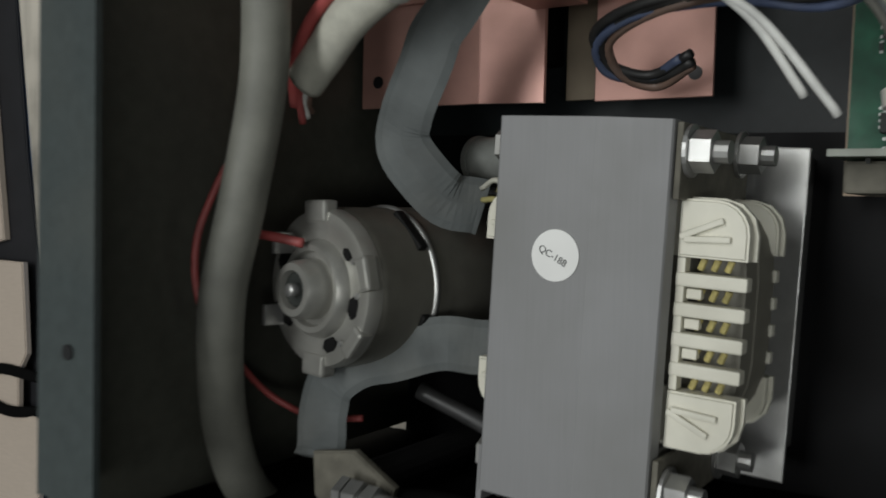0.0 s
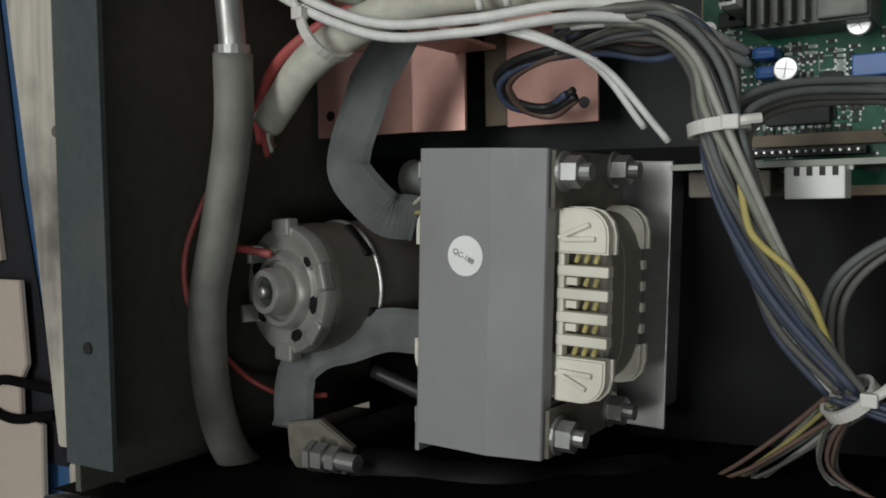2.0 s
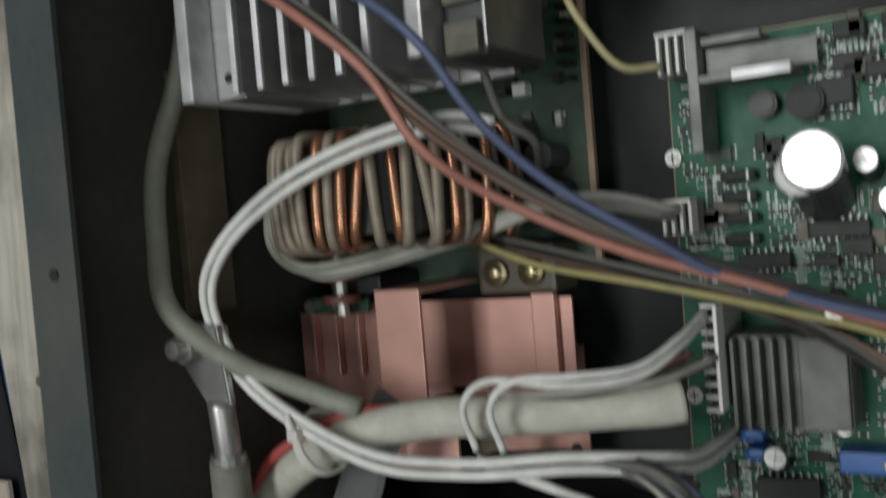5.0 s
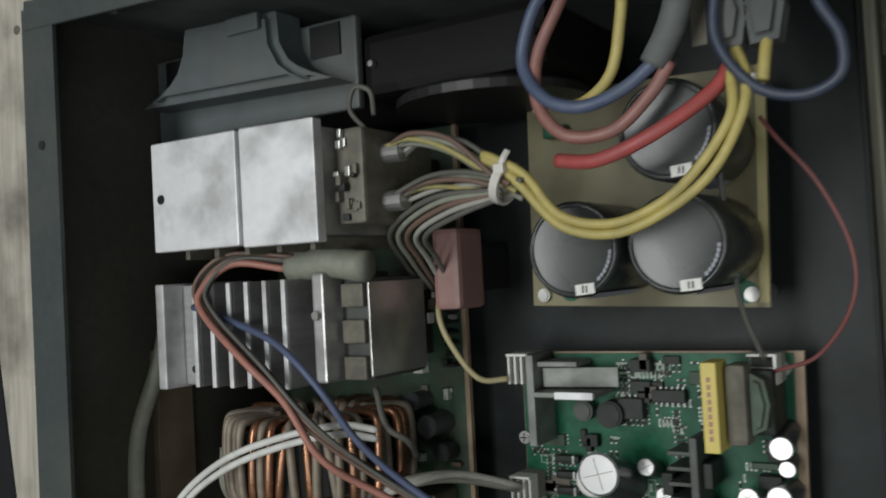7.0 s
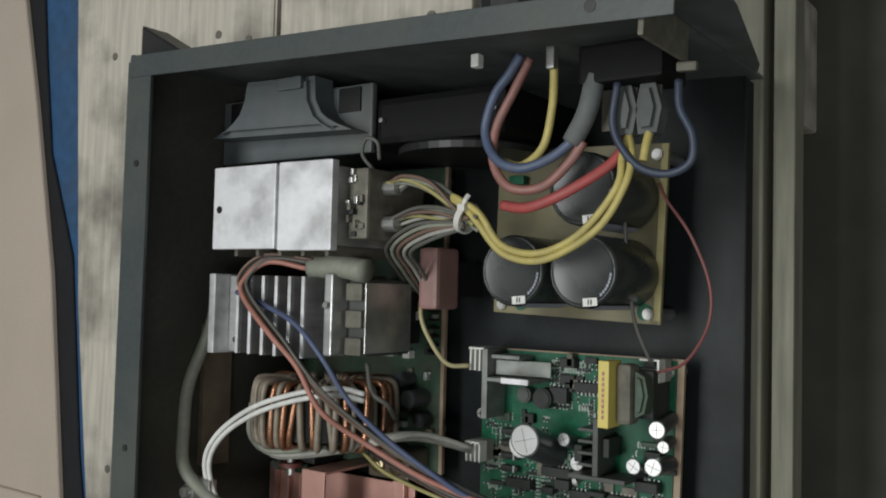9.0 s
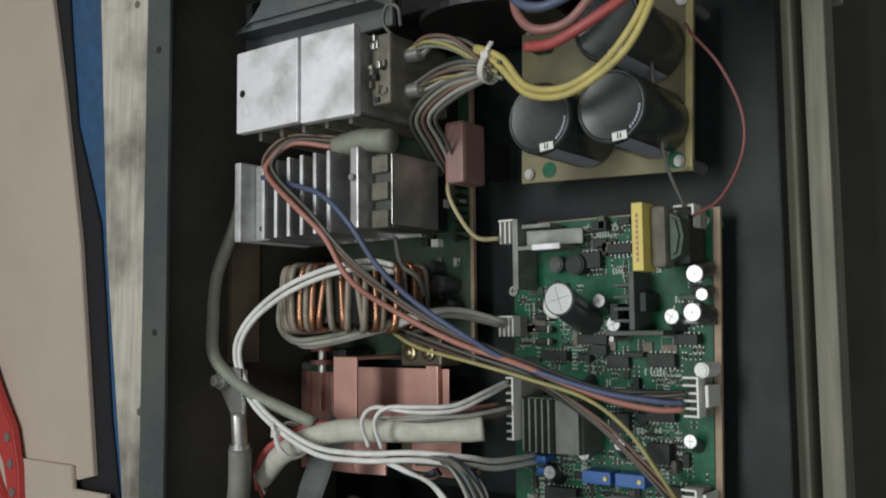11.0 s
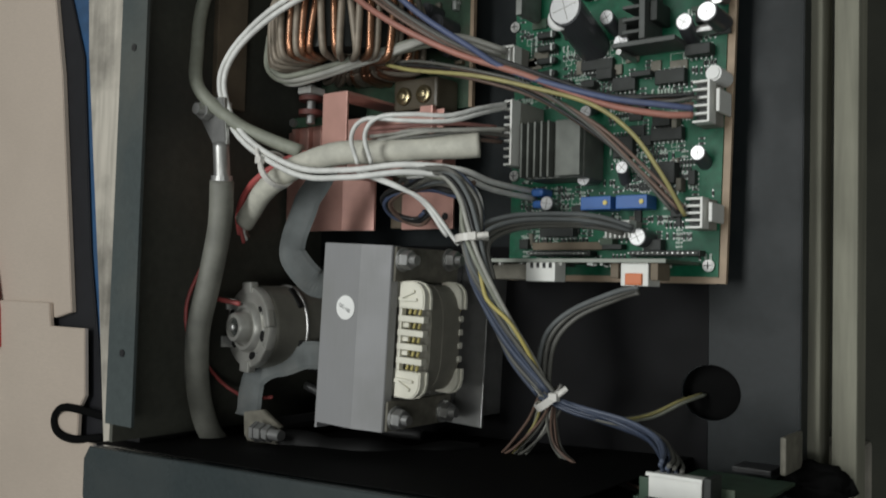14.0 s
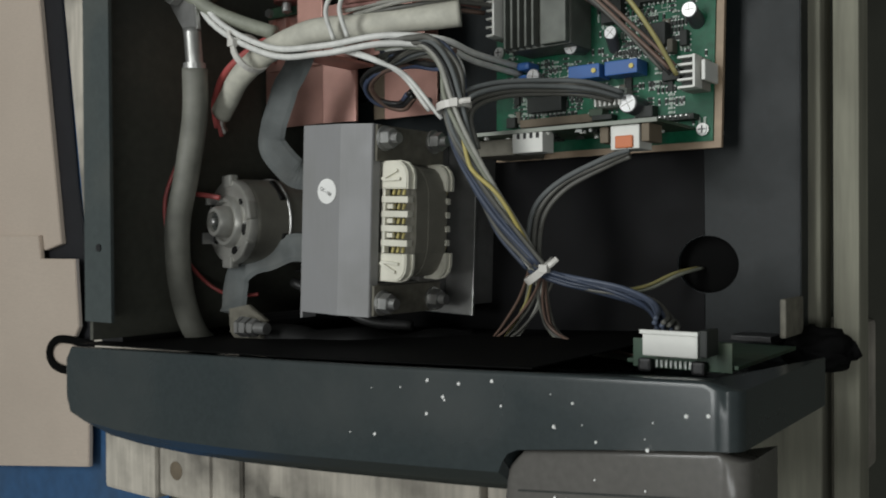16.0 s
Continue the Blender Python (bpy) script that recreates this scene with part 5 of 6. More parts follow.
    for i in range(470):
        cx, cy = rng.uniform(0.020, 0.140), rng.uniform(0.006, 0.190)
        along, n = rng.random() < 0.5, rng.randint(2, 8)
        pitch, tall = rng.choice([0.0019, 0.0023, 0.0028]), rng.uniform(0.0005, 0.0013)
        body = rng.choice([bd, bd, bd, bw])
        for k in range(n):
            x, y = (cx + k * pitch, cy) if along else (cx, cy + k * pitch)
            if rng.random() < 0.15 or not clear(x, y, 0.0) or x > 0.142 or y > 0.192:
                continue
            a, c = (0.0006, 0.0011) if along else (0.0011, 0.0006)
            bm_box(x - a, y - c, 0.1650, x + a, y + c, 0.1650 + tall, bm=body)
            for sg in (-1, 1):
                px, py = (x, y + sg * 0.0014) if along else (x + sg * 0.0014, y)
                bm_box(px - 0.00045, py - 0.00045, 0.1650, px + 0.00045, py + 0.00045, 0.1653, bm=bm)
    for i in range(46):
        x, y = rng.uniform(0.022, 0.134), rng.uniform(0.012, 0.186)
        w, h = rng.choice([(0.005, 0.004), (0.007, 0.004), (0.004, 0.008), (0.009, 0.005)])
        if clear(x, y, 0.004):
            for xa, ya, xb, yb in ((x, y, x + w, y + 0.0004), (x, y + h, x + w, y + h + 0.0004), (x, y + 0.0004, x + 0.0004, y + h), (x + w - 0.0004, y + 0.0004, x + w, y + h)):
                bm_box(xa, ya, 0.1650, xb, yb, 0.1652, bm=bw)
    tagged(part("solder_joint", bm, SOLDER, b, "tiny tinned solder joints"), kind="stuff")
    tagged(part("chip_resistor", bd, CHIP, b, "tiny black chip resistors"), kind="stuff")
    tagged(part("legend_mark", bw, LEGEND, b, "pale green printed marks"), kind="stuff")
    for x in (0.034, 0.098):
        strip = part("pin_header", bm_box(x, 0.0108, 0.1651, x + 0.040, 0.0138, 0.1735, 0.0003), CHIP, b)
        bm = bmesh.new()
        for i in range(14):
            bm_box(x + 0.0015 + i * 0.0028, 0.0118, 0.1736, x + 0.0022 + i * 0.0028, 0.0126, 0.179, bm=bm)
        tagged(part("pin_strip", bm, TIN, strip), kind="stuff")
    rs = part("red_strip", bm_box(0.034, 0.0145, 0.1651, 0.086, 0.019, 0.170, 0.0004), BROWN_STRIP, b)
    # upright daughter board
    d = thing("daughter_board", (0.08, 0.007, 0.1652), "narrow upright green plug-in circuit board", "circuit board")
    part("board", bm_box(0.0185, 0.0060, 0.1652, 0.1355, 0.0076, 0.2115, 0.0002), GREEN_OLD, d)
    part("board_edge", bm_box(0.0185, 0.0058, 0.2116, 0.1355, 0.0078, 0.2130, 0.0002), EDGE_PALE, d, "pale cut top edge")
    cw = part("connector", bm_box(0.0555, -0.0045, 0.2005, 0.0735, 0.0058, 0.2125, 0.0006), PALE, d, "white plastic connector")
    for i in range(4):
        part("notch", bm_box(0.0585 + i * 0.0038, 0.0028, 0.2126, 0.0602 + i * 0.0038, 0.0056, 0.2129), INK, cw)
    co = part("connector", bm_box(0.1105, -0.006, 0.1955, 0.1255, 0.0058, 0.2105, 0.0006), PALE, d, "white connector with orange plug")
    part("plug", bm_box(0.1135, -0.0055, 0.1985, 0.1225, 0.0005, 0.2120, 0.0006), ORANGE_PART, co, "orange plug")
    part("latch", bm_box(0.1270, -0.003, 0.196, 0.1310, 0.0058, 0.2115, 0.0006), BROWN_STRIP, d)
    part("latch", bm_box(0.1035, -0.002, 0.196, 0.1080, 0.0058, 0.208, 0.0006), BROWN_STRIP, d)
    for i in range(34):
        x, z = rng.uniform(0.022, 0.13), rng.uniform(0.172, 0.207)
        part("component", bm_box(x, 0.0045, z, x + rng.uniform(0.001, 0.004), 0.0059, z + rng.uniform(0.001, 0.003)), rng.choice([SOLDER, CHIP, PALE, CHIP]), d)
    part("bracket", bm_box(0.020, -0.0035, 0.1655, 0.048, 0.0055, 0.198, 0.001), DUSTY_METAL, d)
    # display board behind the front panel
    p = thing("display_board", (0.16, -0.1, 0.146), "small green display circuit board with flat cable socket", "circuit board")
    part("board", bm_box(0.133, -0.1035, 0.165, 0.182, -0.1018, 0.2475, 0.0003), GREEN_OLD, p)
    part("board_top", bm_box(0.1365, -0.1048, 0.2477, 0.1800, -0.0925, 0.2490, 0.0003), GREEN_OLD, p)
    sk = part("socket", bm_box(0.1455, -0.0985, 0.2492, 0.1695, -0.0885, 0.2595, 0.0006), PALE, p, "white flat cable socket")
    part("socket_lip", bm_box(0.1448, -0.0892, 0.2597, 0.1702, -0.0875, 0.2610, 0.0003), PALE, sk)
    part("post", bm_box(0.1712, -0.0975, 0.2492, 0.1745, -0.0865, 0.2625, 0.0006), CHIP, p)
    bm = bmesh.new()
    for i in range(11):
        bm_box(0.1475 + i * 0.0021, -0.1042, 0.2491, 0.1485 + i * 0.0021, -0.1012, 0.2503, bm=bm)
    tagged(part("pin_strip", bm, SOLDER, p), kind="stuff")
    for x in (0.1405, 0.1640):
        part("clip", bm_box(x, -0.1062, 0.2492, x + 0.006, -0.1005, 0.2535, 0.0012), BLACK, p)
    part("bracket", bm_box(0.150, -0.101, 0.1455, 0.170, -0.098, 0.1648, 0.0005), BLACK, p)
    p.location += Vector((0.003, 0.0005, 0.0))


# ---- wiring ----
def wire(name, points, r, material, label, category="wire", group="", flat=1.0, n=9, wobble=0.0):
    t = thing(name, points[0], label, category, group)
    part("insulation", bm_tube(points, r, n, 7, flat=flat, wobble=wobble), material, t, smooth=flat > 0.3)
    return t


def bundle(name, points, spread, strands, label, category="wire harness", twist=0.35):
    """strands: (radius, material) pairs; each strand keeps its own place round the middle line."""
    t = thing(name, points[0], label, category)
    rng = random.Random(len(points) * 31 + len(strands))
    for i, (r, m) in enumerate(strands):
        a = 2.4 * i
        q = spread * math.sqrt((i + 0.3) / len(strands))
        pts = []
        for j, p in enumerate(points):
            tw = a + twist * j
            pts.append((p[0] + q * math.cos(tw) + rng.uniform(-1, 1) * spread * 0.15, p[1] + 0.6 * q * math.sin(tw) + rng.uniform(-1, 1) * spread * 0.15, p[2] + q * math.sin(tw) * 0.8))
        part("strand", bm_tube(pts, r, 7, 6), m, t, smooth=True)
    return t


def tie(at, along, r, label):
    t = thing("cable_tie", at, label, "cable tie", "cable ties")
    bm = bmesh.new()
    n, m = 26, 4
    d = Vector(along).normalized()
    s = d.cross(Vector((0.2, 0.1, 1))).normalized()
    u = s.cross(d)
    rings = []
    for i in range(n):
        a = 2 * math.pi * i / n
        o = math.cos(a) * s + math.sin(a) * u
        c = Vector(at) + r * o
        rings.append([bm.verts.new(c + d * dx + o * dr) for dx, dr in ((-0.0019, -0.0006), (0.0019, -0.0006), (0.0019, 0.0007), (-0.0019, 0.0007))])
    for i in range(n):
        for k in range(m):
            bm.faces.new((rings[i][k], rings[(i + 1) % n][k], rings[(i + 1) % n][(k + 1) % m], rings[i][(k + 1) % m]))
    bmesh.ops.recalc_face_normals(bm, faces=bm.faces)
    part("strap", bm, TIE, t, smooth=False)
    h = Vector(at) + r * u * 0.9 - r * s * 0.5
    part("head", bm_box(h.x - 0.0024, h.y - 0.0021, h.z - 0.0018, h.x + 0.0024, h.y + 0.0021, h.z + 0.0022, 0.0005), TIE, t)
    part("tail", bm_tube([h, h - s * 0.004 + u * 0.001, h - s * 0.008], 0.0014, 6, flat=0.5), TIE, t)
    return t


def wiring():
    # main output cable with crimped lugs
    cab = [(-0.1265, 0.068, 0.272), (-0.128, 0.053, 0.270), (-0.131, 0.025, 0.268), (-0.137, -0.010, 0.270), (-0.143, -0.039, 0.272), (-0.1485, -0.068, 0.267), (-0.1515, -0.088, 0.2605), (-0.1520, -0.104, 0.2530), (-0.1500, -0.116, 0.243), (-0.147, -0.124, 0.231)]
    c = thing("output_cable", cab[1], "thick grey rubber welding cable with crimped lug", "cable")
    part("sheath", bm_tube(cab[1:], 0.0074, 18, 8), W_CABLE, c, smooth=True)
    part("crimp", bm_tube([(-0.1275, 0.054, 0.2705), (-0.127, 0.063, 0.2715), (-0.1278, 0.076, 0.272)], 0.0050, 14, 4), STEEL, c, "crimped metal ferrule", smooth=True)
    part("collar", bm_tube([(-0.1278, 0.0515, 0.2703), (-0.1275, 0.056, 0.2707)], 0.0066, 16, 3), STEEL, c)
    part("tongue", bm_prism([(-0.134, 0.075), (-0.1215, 0.075), (-0.1255, 0.104), (-0.145, 0.106), (-0.148, 0.094)], 0.2705, 0.2735, 0.0008), STEEL, c, "flat lug tongue")
    bm = bmesh.new()
    hex_nut(bm, -0.1385, 0.0965, 0.2765, 0.0062, 0.005, "Z")
    rod(bm, (-0.1385, 0.0965, 0.262), (-0.1385, 0.0965, 0.2835), 0.0035)
    part("bolt", bm, STEEL, c)
    part("bolt_clip", bm_box(-0.150, 0.094, 0.262, -0.130, 0.103, 0.2702, 0.001), STEEL, c)
    wire("green_grey_cable", [(-0.146, 0.238, 0.250), (-0.144, 0.200, 0.262), (-0.151, 0.166, 0.271), (-0.150, 0.136, 0.275), (-0.142, 0.110, 0.279), (-0.121, 0.089, 0.268), (-0.103, 0.079, 0.258), (-0.079, 0.070, 0.252)], 0.0042, W_GREEN, "pale green-grey cable bent along the side wall", "cable", n=12)
    b1 = wire("insulating_sleeve", [(-0.080, 0.068, 0.224), (-0.087, 0.057, 0.226), (-0.098, 0.040, 0.229), (-0.105, 0.022, 0.231), (-0.104, 0.006, 0.229), (-0.096, -0.006, 0.221), (-0.086, -0.011, 0.213)], 0.0092, RIBBON, "flattened grey fibre sleeve between busbar and transformer", "sleeve", "sleeves", flat=0.16, n=8, wobble=0.004)
    b2 = wire("insulating_sleeve", [(-0.066, -0.050, 0.222), (-0.083, -0.052, 0.226), (-0.101, -0.056, 0.231), (-0.119, -0.063, 0.236), (-0.1305, -0.079, 0.241), (-0.127, -0.093, 0.247)], 0.0086, RIBBON, "flattened grey fibre sleeve ending in a bolted lug", "sleeve", "sleeves", flat=0.16, n=8, wobble=0.004)
    fray = thing("frayed_sleeve", (-0.068, 0.0, 0.21), "frayed yellow glass fibre sleeve beside the transformer", "sleeve")
    rng = random.Random(4)
    for k in range(9):
        a = Vector((-0.086 + 0.0022 * k, -0.006 + rng.uniform(-0.003, 0.003), 0.216 + rng.uniform(-0.003, 0.003)))
        part("strand", bm_tube([a, a + Vector((0.007, rng.uniform(-0.002, 0.004), 0.003)), a + Vector((0.013, rng.uniform(-0.004, 0.003), 0.001)), a + Vector((0.020, rng.uniform(-0.007, 0.0), -0.003))], rng.uniform(0.0007, 0.0015), 6, 4, wobble=0.001), (W_OLIVE, W_BEIGE, W_GREEN)[k % 3], fray, smooth=True)
    bush = thing("cable_bushing", (-0.08, 0.006, 0.2), "pale grey plastic bushing on the transformer lead", "bushing")
    part("barrel", bm_tube([(-0.098, 0.0065, 0.196), (-0.085, 0.0060, 0.199), (-0.066, 0.0050, 0.203)], 0.0078, 20, 6), SINK_PALE, bush, smooth=True)
    part("rim", bm_tube([(-0.099, 0.0065, 0.1958), (-0.097, 0.0064, 0.1963)], 0.0084, 20, 3), SINK_PALE, bush)
    lug = thing("bolted_lug", (-0.1, -0.1, 0.245), "dark cable lug fastened with zinc bolt", "cable lug")
    part("tongue", turned(bm_prism([(-0.127, -0.090), (-0.110, -0.087), (-0.094, -0.096), (-0.098, -0.112), (-0.116, -0.115), (-0.126, -0.104)], 0.2445, 0.2475, 0.0006), 0, (0, 0, 0)), DUSTY_METAL, lug)
    bm = bmesh.new()
    for x, rr, l in ((-0.108, 0.0062, 0.003), (-0.1035, 0.0058, 0.005), (-0.0975, 0.0052, 0.004)):
        hex_nut(bm, x, -0.0995, 0.253, rr, l)
    rod(bm, (-0.108, -0.0995, 0.253), (-0.087, -0.0998, 0.253), 0.0034)
    part("bolt", bm, STEEL, lug, "zinc bolt with nuts")
    part("post", bm_cyl(-0.112, -0.1, 0.1455, 0.2443, 0.007, 16), BLACK, lug)
    wire("black_sleeve", [(-0.098, -0.104, 0.240), (-0.070, -0.108, 0.232), (-0.04, -0.109, 0.222), (-0.01, -0.1085, 0.200), (0.004, -0.107, 0.175)], 0.0085, MATT_BLACK, "soft black sleeve running behind the front panel", "sleeve", n=12, wobble=0.006)
    wire("black_lead", [(-0.115, -0.075, 0.205), (-0.09, -0.085, 0.20), (-0.06, -0.098, 0.196), (-0.03, -0.1, 0.19)], 0.0032, W_BLACK, "thin black lead beside the transformer", "wire")
    w = wire("braided_sleeve", [(-0.1345, 0.030, 0.245), (-0.1245, 0.037, 0.248), (-0.112, 0.046, 0.2515), (-0.096, 0.0545, 0.2535), (-0.080, 0.0610, 0.2535), (-0.050, 0.0670, 0.2495), (-0.015, 0.0685, 0.2395), (0.018, 0.0695, 0.2295), (0.030, 0.070, 0.223)], 0.0072, W_BEIGE, "beige glass-fibre sleeve over a group of wires", "sleeve", n=14, flat=0.8, wobble=0.0012)
    for k, (m, dz) in enumerate(((W_RED, 0.002), (W_WHITE, 0.0), (W_BROWN, -0.002))):
        part("core", bm_tube([(-0.133, 0.0315, 0.245 + dz), (-0.1375, 0.025 - 0.001 * k, 0.243 + dz), (-0.1395, 0.0165 + 0.002 * k, 0.239 + dz)], 0.0013, 7), m, w, smooth=True)
    wire("red_lead", [(-0.141, 0.022, 0.243), (-0.136, 0.036, 0.249), (-0.121, 0.050, 0.2545), (-0.104, 0.0600, 0.2545), (-0.085, 0.0675, 0.2515), (-0.060, 0.0700, 0.2460), (-0.035, 0.0690, 0.2400)], 0.0021, W_RED, "red insulated lead beside the beige sleeve")
    for k in range(2):
        o = 0.0042 * k
        wire("white_wire", [(-0.020, 0.163 + o, 0.243), (-0.035, 0.166 + o, 0.252), (-0.062, 0.161 + o, 0.262), (-0.095 - o * 0.3, 0.149 + o, 0.2665), (-0.121 - o, 0.131 + o * 0.3, 0.2695), (-0.129 - o, 0.110, 0.2700), (-0.113 - o * 0.8, 0.081 - o * 0.5, 0.2675), (-0.071, 0.0590 - o, 0.2645), (-0.034, 0.0555 - o, 0.2600), (0.001, 0.0575 - o, 0.2520), (0.027, 0.055 - o, 0.236), (0.0325, 0.0505 - o, 0.212), (0.034, 0.0495 - o, 0.168)], 0.0017, W_WHITE, "white insulated wire looping over the copper busbar", "wire", "white wires")
    for k in range(2):
        wire("white_wire", [(-0.030 + 0.010 * k, 0.059, 0.2555), (-0.031 + 0.010 * k, 0.074, 0.2605), (-0.021 + 0.009 * k, 0.083, 0.2605), (0.003 + 0.004 * k, 0.081 + 0.003 * k, 0.255), (0.022, 0.0815 + 0.003 * k, 0.2405), (0.0305, 0.088 + 0.003 * k, 0.222), (0.0335, 0.0945 + 0.002 * k, 0.2018)], 0.0013, W_WHITE, "thin white wire curling into the white connector", "wire", "white wires")
        wire("white_wire", [(-0.030, 0.0565 - 0.002 * k, 0.2555), (-0.007, 0.047 - 0.001 * k, 0.250), (0.005 + 0.002 * k, 0.038, 0.2405), (0.0150 + 0.007 * k, 0.0225 - 0.004 * k, 0.2345), (0.0165 + 0.008 * k, 0.0195 - 0.005 * k, 0.232)], 0.0012, W_WHITE, "thin white wire with a free looped end", "wire", "white wires")
    bundle("connector_leads", [(-0.030, 0.0765, 0.2470), (0.000, 0.077, 0.242), (0.020, 0.0785, 0.228), (0.031, 0.0795, 0.2019)], 0.0065, [(0.0013, W_PALE), (0.0013, W_ORANGE_DULL), (0.0013, W_GREY), (0.0013, W_ORANGE_DULL), (0.0013, W_BROWN), (0.0013, W_PALE)], "grey and brown leads entering the white connector")
    tie((-0.0925, 0.0590, 0.2585), (0.9, 0.42, 0.1), 0.0115, "pale nylon cable tie round white wires")
    # red loop round the cable
    wire("red_wire", [(-0.139, 0.018, 0.254), (-0.147, 0.006, 0.263), (-0.1535, -0.008, 0.267), (-0.1575, -0.024, 0.270), (-0.158, -0.042, 0.268), (-0.1565, -0.057, 0.258), (-0.156, -0.072, 0.244), (-0.150, -0.080, 0.236), (-0.138, -0.0835, 0.232), (-0.122, -0.082, 0.228)], 0.0012, W_RED, "thin red wire looping behind the grey cable")
    wire("red_wire", [(-0.1435, -0.020, 0.2575), (-0.136, -0.021, 0.2555), (-0.128, -0.0225, 0.2525)], 0.0016, W_RED, "short red lead soldered to the motor")
    # signal wires from the heat sink to the control board
    wire("orange_wire", [(-0.062, 0.244, 0.252), (-0.088, 0.248, 0.262), (-0.100, 0.236, 0.272), (-0.096, 0.225, 0.2755), (-0.066, 0.203, 0.2805), (-0.047, 0.184, 0.2755), (-0.033, 0.158, 0.2685), (-0.015, 0.140, 0.2505), (0.019, 0.121, 0.2355), (0.056, 0.107, 0.2205), (0.094, 0.0905, 0.2055), (0.123, 0.0835, 0.1955), (0.138, 0.083, 0.1865)], 0.0018, W_ORANGE, "orange insulated wire crossing to the control board")
    wire("blue_wire", [(-0.112, 0.228, 0.2665), (-0.086, 0.221, 0.2685), (-0.051, 0.210, 0.2745), (-0.028, 0.191, 0.2745), (-0.015, 0.166, 0.2645), (0.002, 0.144, 0.250), (0.031, 0.122, 0.2352), (0.050, 0.109, 0.2225), (0.095, 0.0935, 0.2075), (0.125, 0.088, 0.196), (0.138, 0.0865, 0.1865)], 0.0017, W_SIGNAL, "blue insulated wire crossing to the control board")
    bundle("dark_leads", [(-0.060, 0.248, 0.250), (-0.090, 0.2505, 0.262), (-0.102, 0.238, 0.270), (-0.095, 0.224, 0.2725), (-0.060, 0.198, 0.2745), (-0.035, 0.170, 0.268), (-0.012, 0.146, 0.249), (0.02, 0.124, 0.233), (0.056, 0.109, 0.2175), (0.095, 0.094, 0.203), (0.122, 0.091, 0.193), (0.138, 0.092, 0.187)], 0.0048, [(0.0011, W_BROWN), (0.0011, W_GREY), (0.0011, W_BLACK), (0.0011, W_BROWN), (0.0011, W_BLACK), (0.0011, W_GREY)], "dark twisted leads following the orange wire")
    wire("yellow_wire", [(-0.045, 0.126, 0.215), (-0.016, 0.117, 0.225), (0.027, 0.1085, 0.228), (0.059, 0.100, 0.2215), (0.092, 0.089, 0.2115), (0.113, 0.073, 0.206), (0.1275, 0.051, 0.200), (0.135, 0.031, 0.1875)], 0.0012, W_OLIVE, "yellow insulated wire arching over the control board")
    bundle("board_leads", [(-0.05, 0.128, 0.205), (-0.016, 0.121, 0.218), (0.025, 0.111, 0.222), (0.06, 0.0985, 0.214), (0.09, 0.078, 0.203), (0.113, 0.055, 0.194), (0.132, 0.034, 0.187)], 0.0048, [(0.0010, W_BROWN), (0.0010, W_BLACK), (0.0010, W_BROWN), (0.0009, W_GREY), (0.0010, W_BROWN)], "brown and grey leads lying across the control board")
    bundle("toroid_leads", [(-0.128, 0.150, 0.232), (-0.127, 0.131, 0.2345), (-0.112, 0.120, 0.2345), (-0.088, 0.1200, 0.2325), (-0.045, 0.130, 0.2225), (-0.009, 0.139, 0.206), (0.020, 0.131, 0.1845)], 0.0048, [(0.0022, W_PALE), (0.0021, W_GREEN), (0.0019, W_PALE), (0.0019, W_GREEN)], "greenish grey leads from the choke to the control board")
    # harness to the front panel
    hm = []
    for k in range(22):
        low = math.cos(2.4 * k - 3.6)
        hm.append((0.00125, (W_STEEL_BLUE, W_NAVY, W_GREY)[k % 3] if low < -0.35 else (W_GREY, W_GREEN, W_GREY, W_SLEEVE, W_GREY, W_BLACK, W_PALE)[k % 7]))
    bundle("front_harness", [(-0.012, 0.050, 0.232), (0.010, 0.0525, 0.238), (0.030, 0.048, 0.244), (0.0425, 0.034, 0.2485), (0.046, 0.018, 0.2505), (0.050, -0.001, 0.2495), (0.056, -0.023, 0.240), (0.064, -0.044, 0.230), (0.0765, -0.0655, 0.2205)], 0.0068, hm, "tied bundle of grey, blue and yellow wires", twist=-0.65)
    wire("harness_yellow_wire", [(0.0500, 0.0165, 0.2500), (0.052, 0.002, 0.2520), (0.0535, -0.011, 0.2495), (0.0565, -0.017, 0.2475), (0.064, -0.025, 0.243), (0.0685, -0.033, 0.239), (0.0710, -0.044, 0.231), (0.0735, -0.058, 0.221)], 0.0011, W_YELLOW, "yellow wire bowing out of the harness")
    bundle("board_harness", [(0.100, 0.0255, 0.1835), (0.088, 0.028, 0.195), (0.074, 0.0285, 0.2055), (0.057, 0.0255, 0.230), (0.0485, 0.016, 0.2475), (0.052, -0.004, 0.246)], 0.0052, [(0.0013, W_GREY), (0.0013, W_SLEEVE), (0.0013, W_GREY), (0.0013, W_GREY), (0.0013, W_NAVY), (0.0013, W_SLEEVE), (0.0013, W_GREY), (0.0013, W_GREY), (0.0013, W_SLEEVE)], "grey leads joining the harness from the board")
    tie((0.0455, 0.0165, 0.2500), (0.12, -1, 0.05), 0.0082, "pale nylon cable tie round the harness")
    tie((0.0765, -0.0650, 0.2205), (0.55, -0.8, -0.35), 0.0085, "pale nylon cable tie at the harness fork")
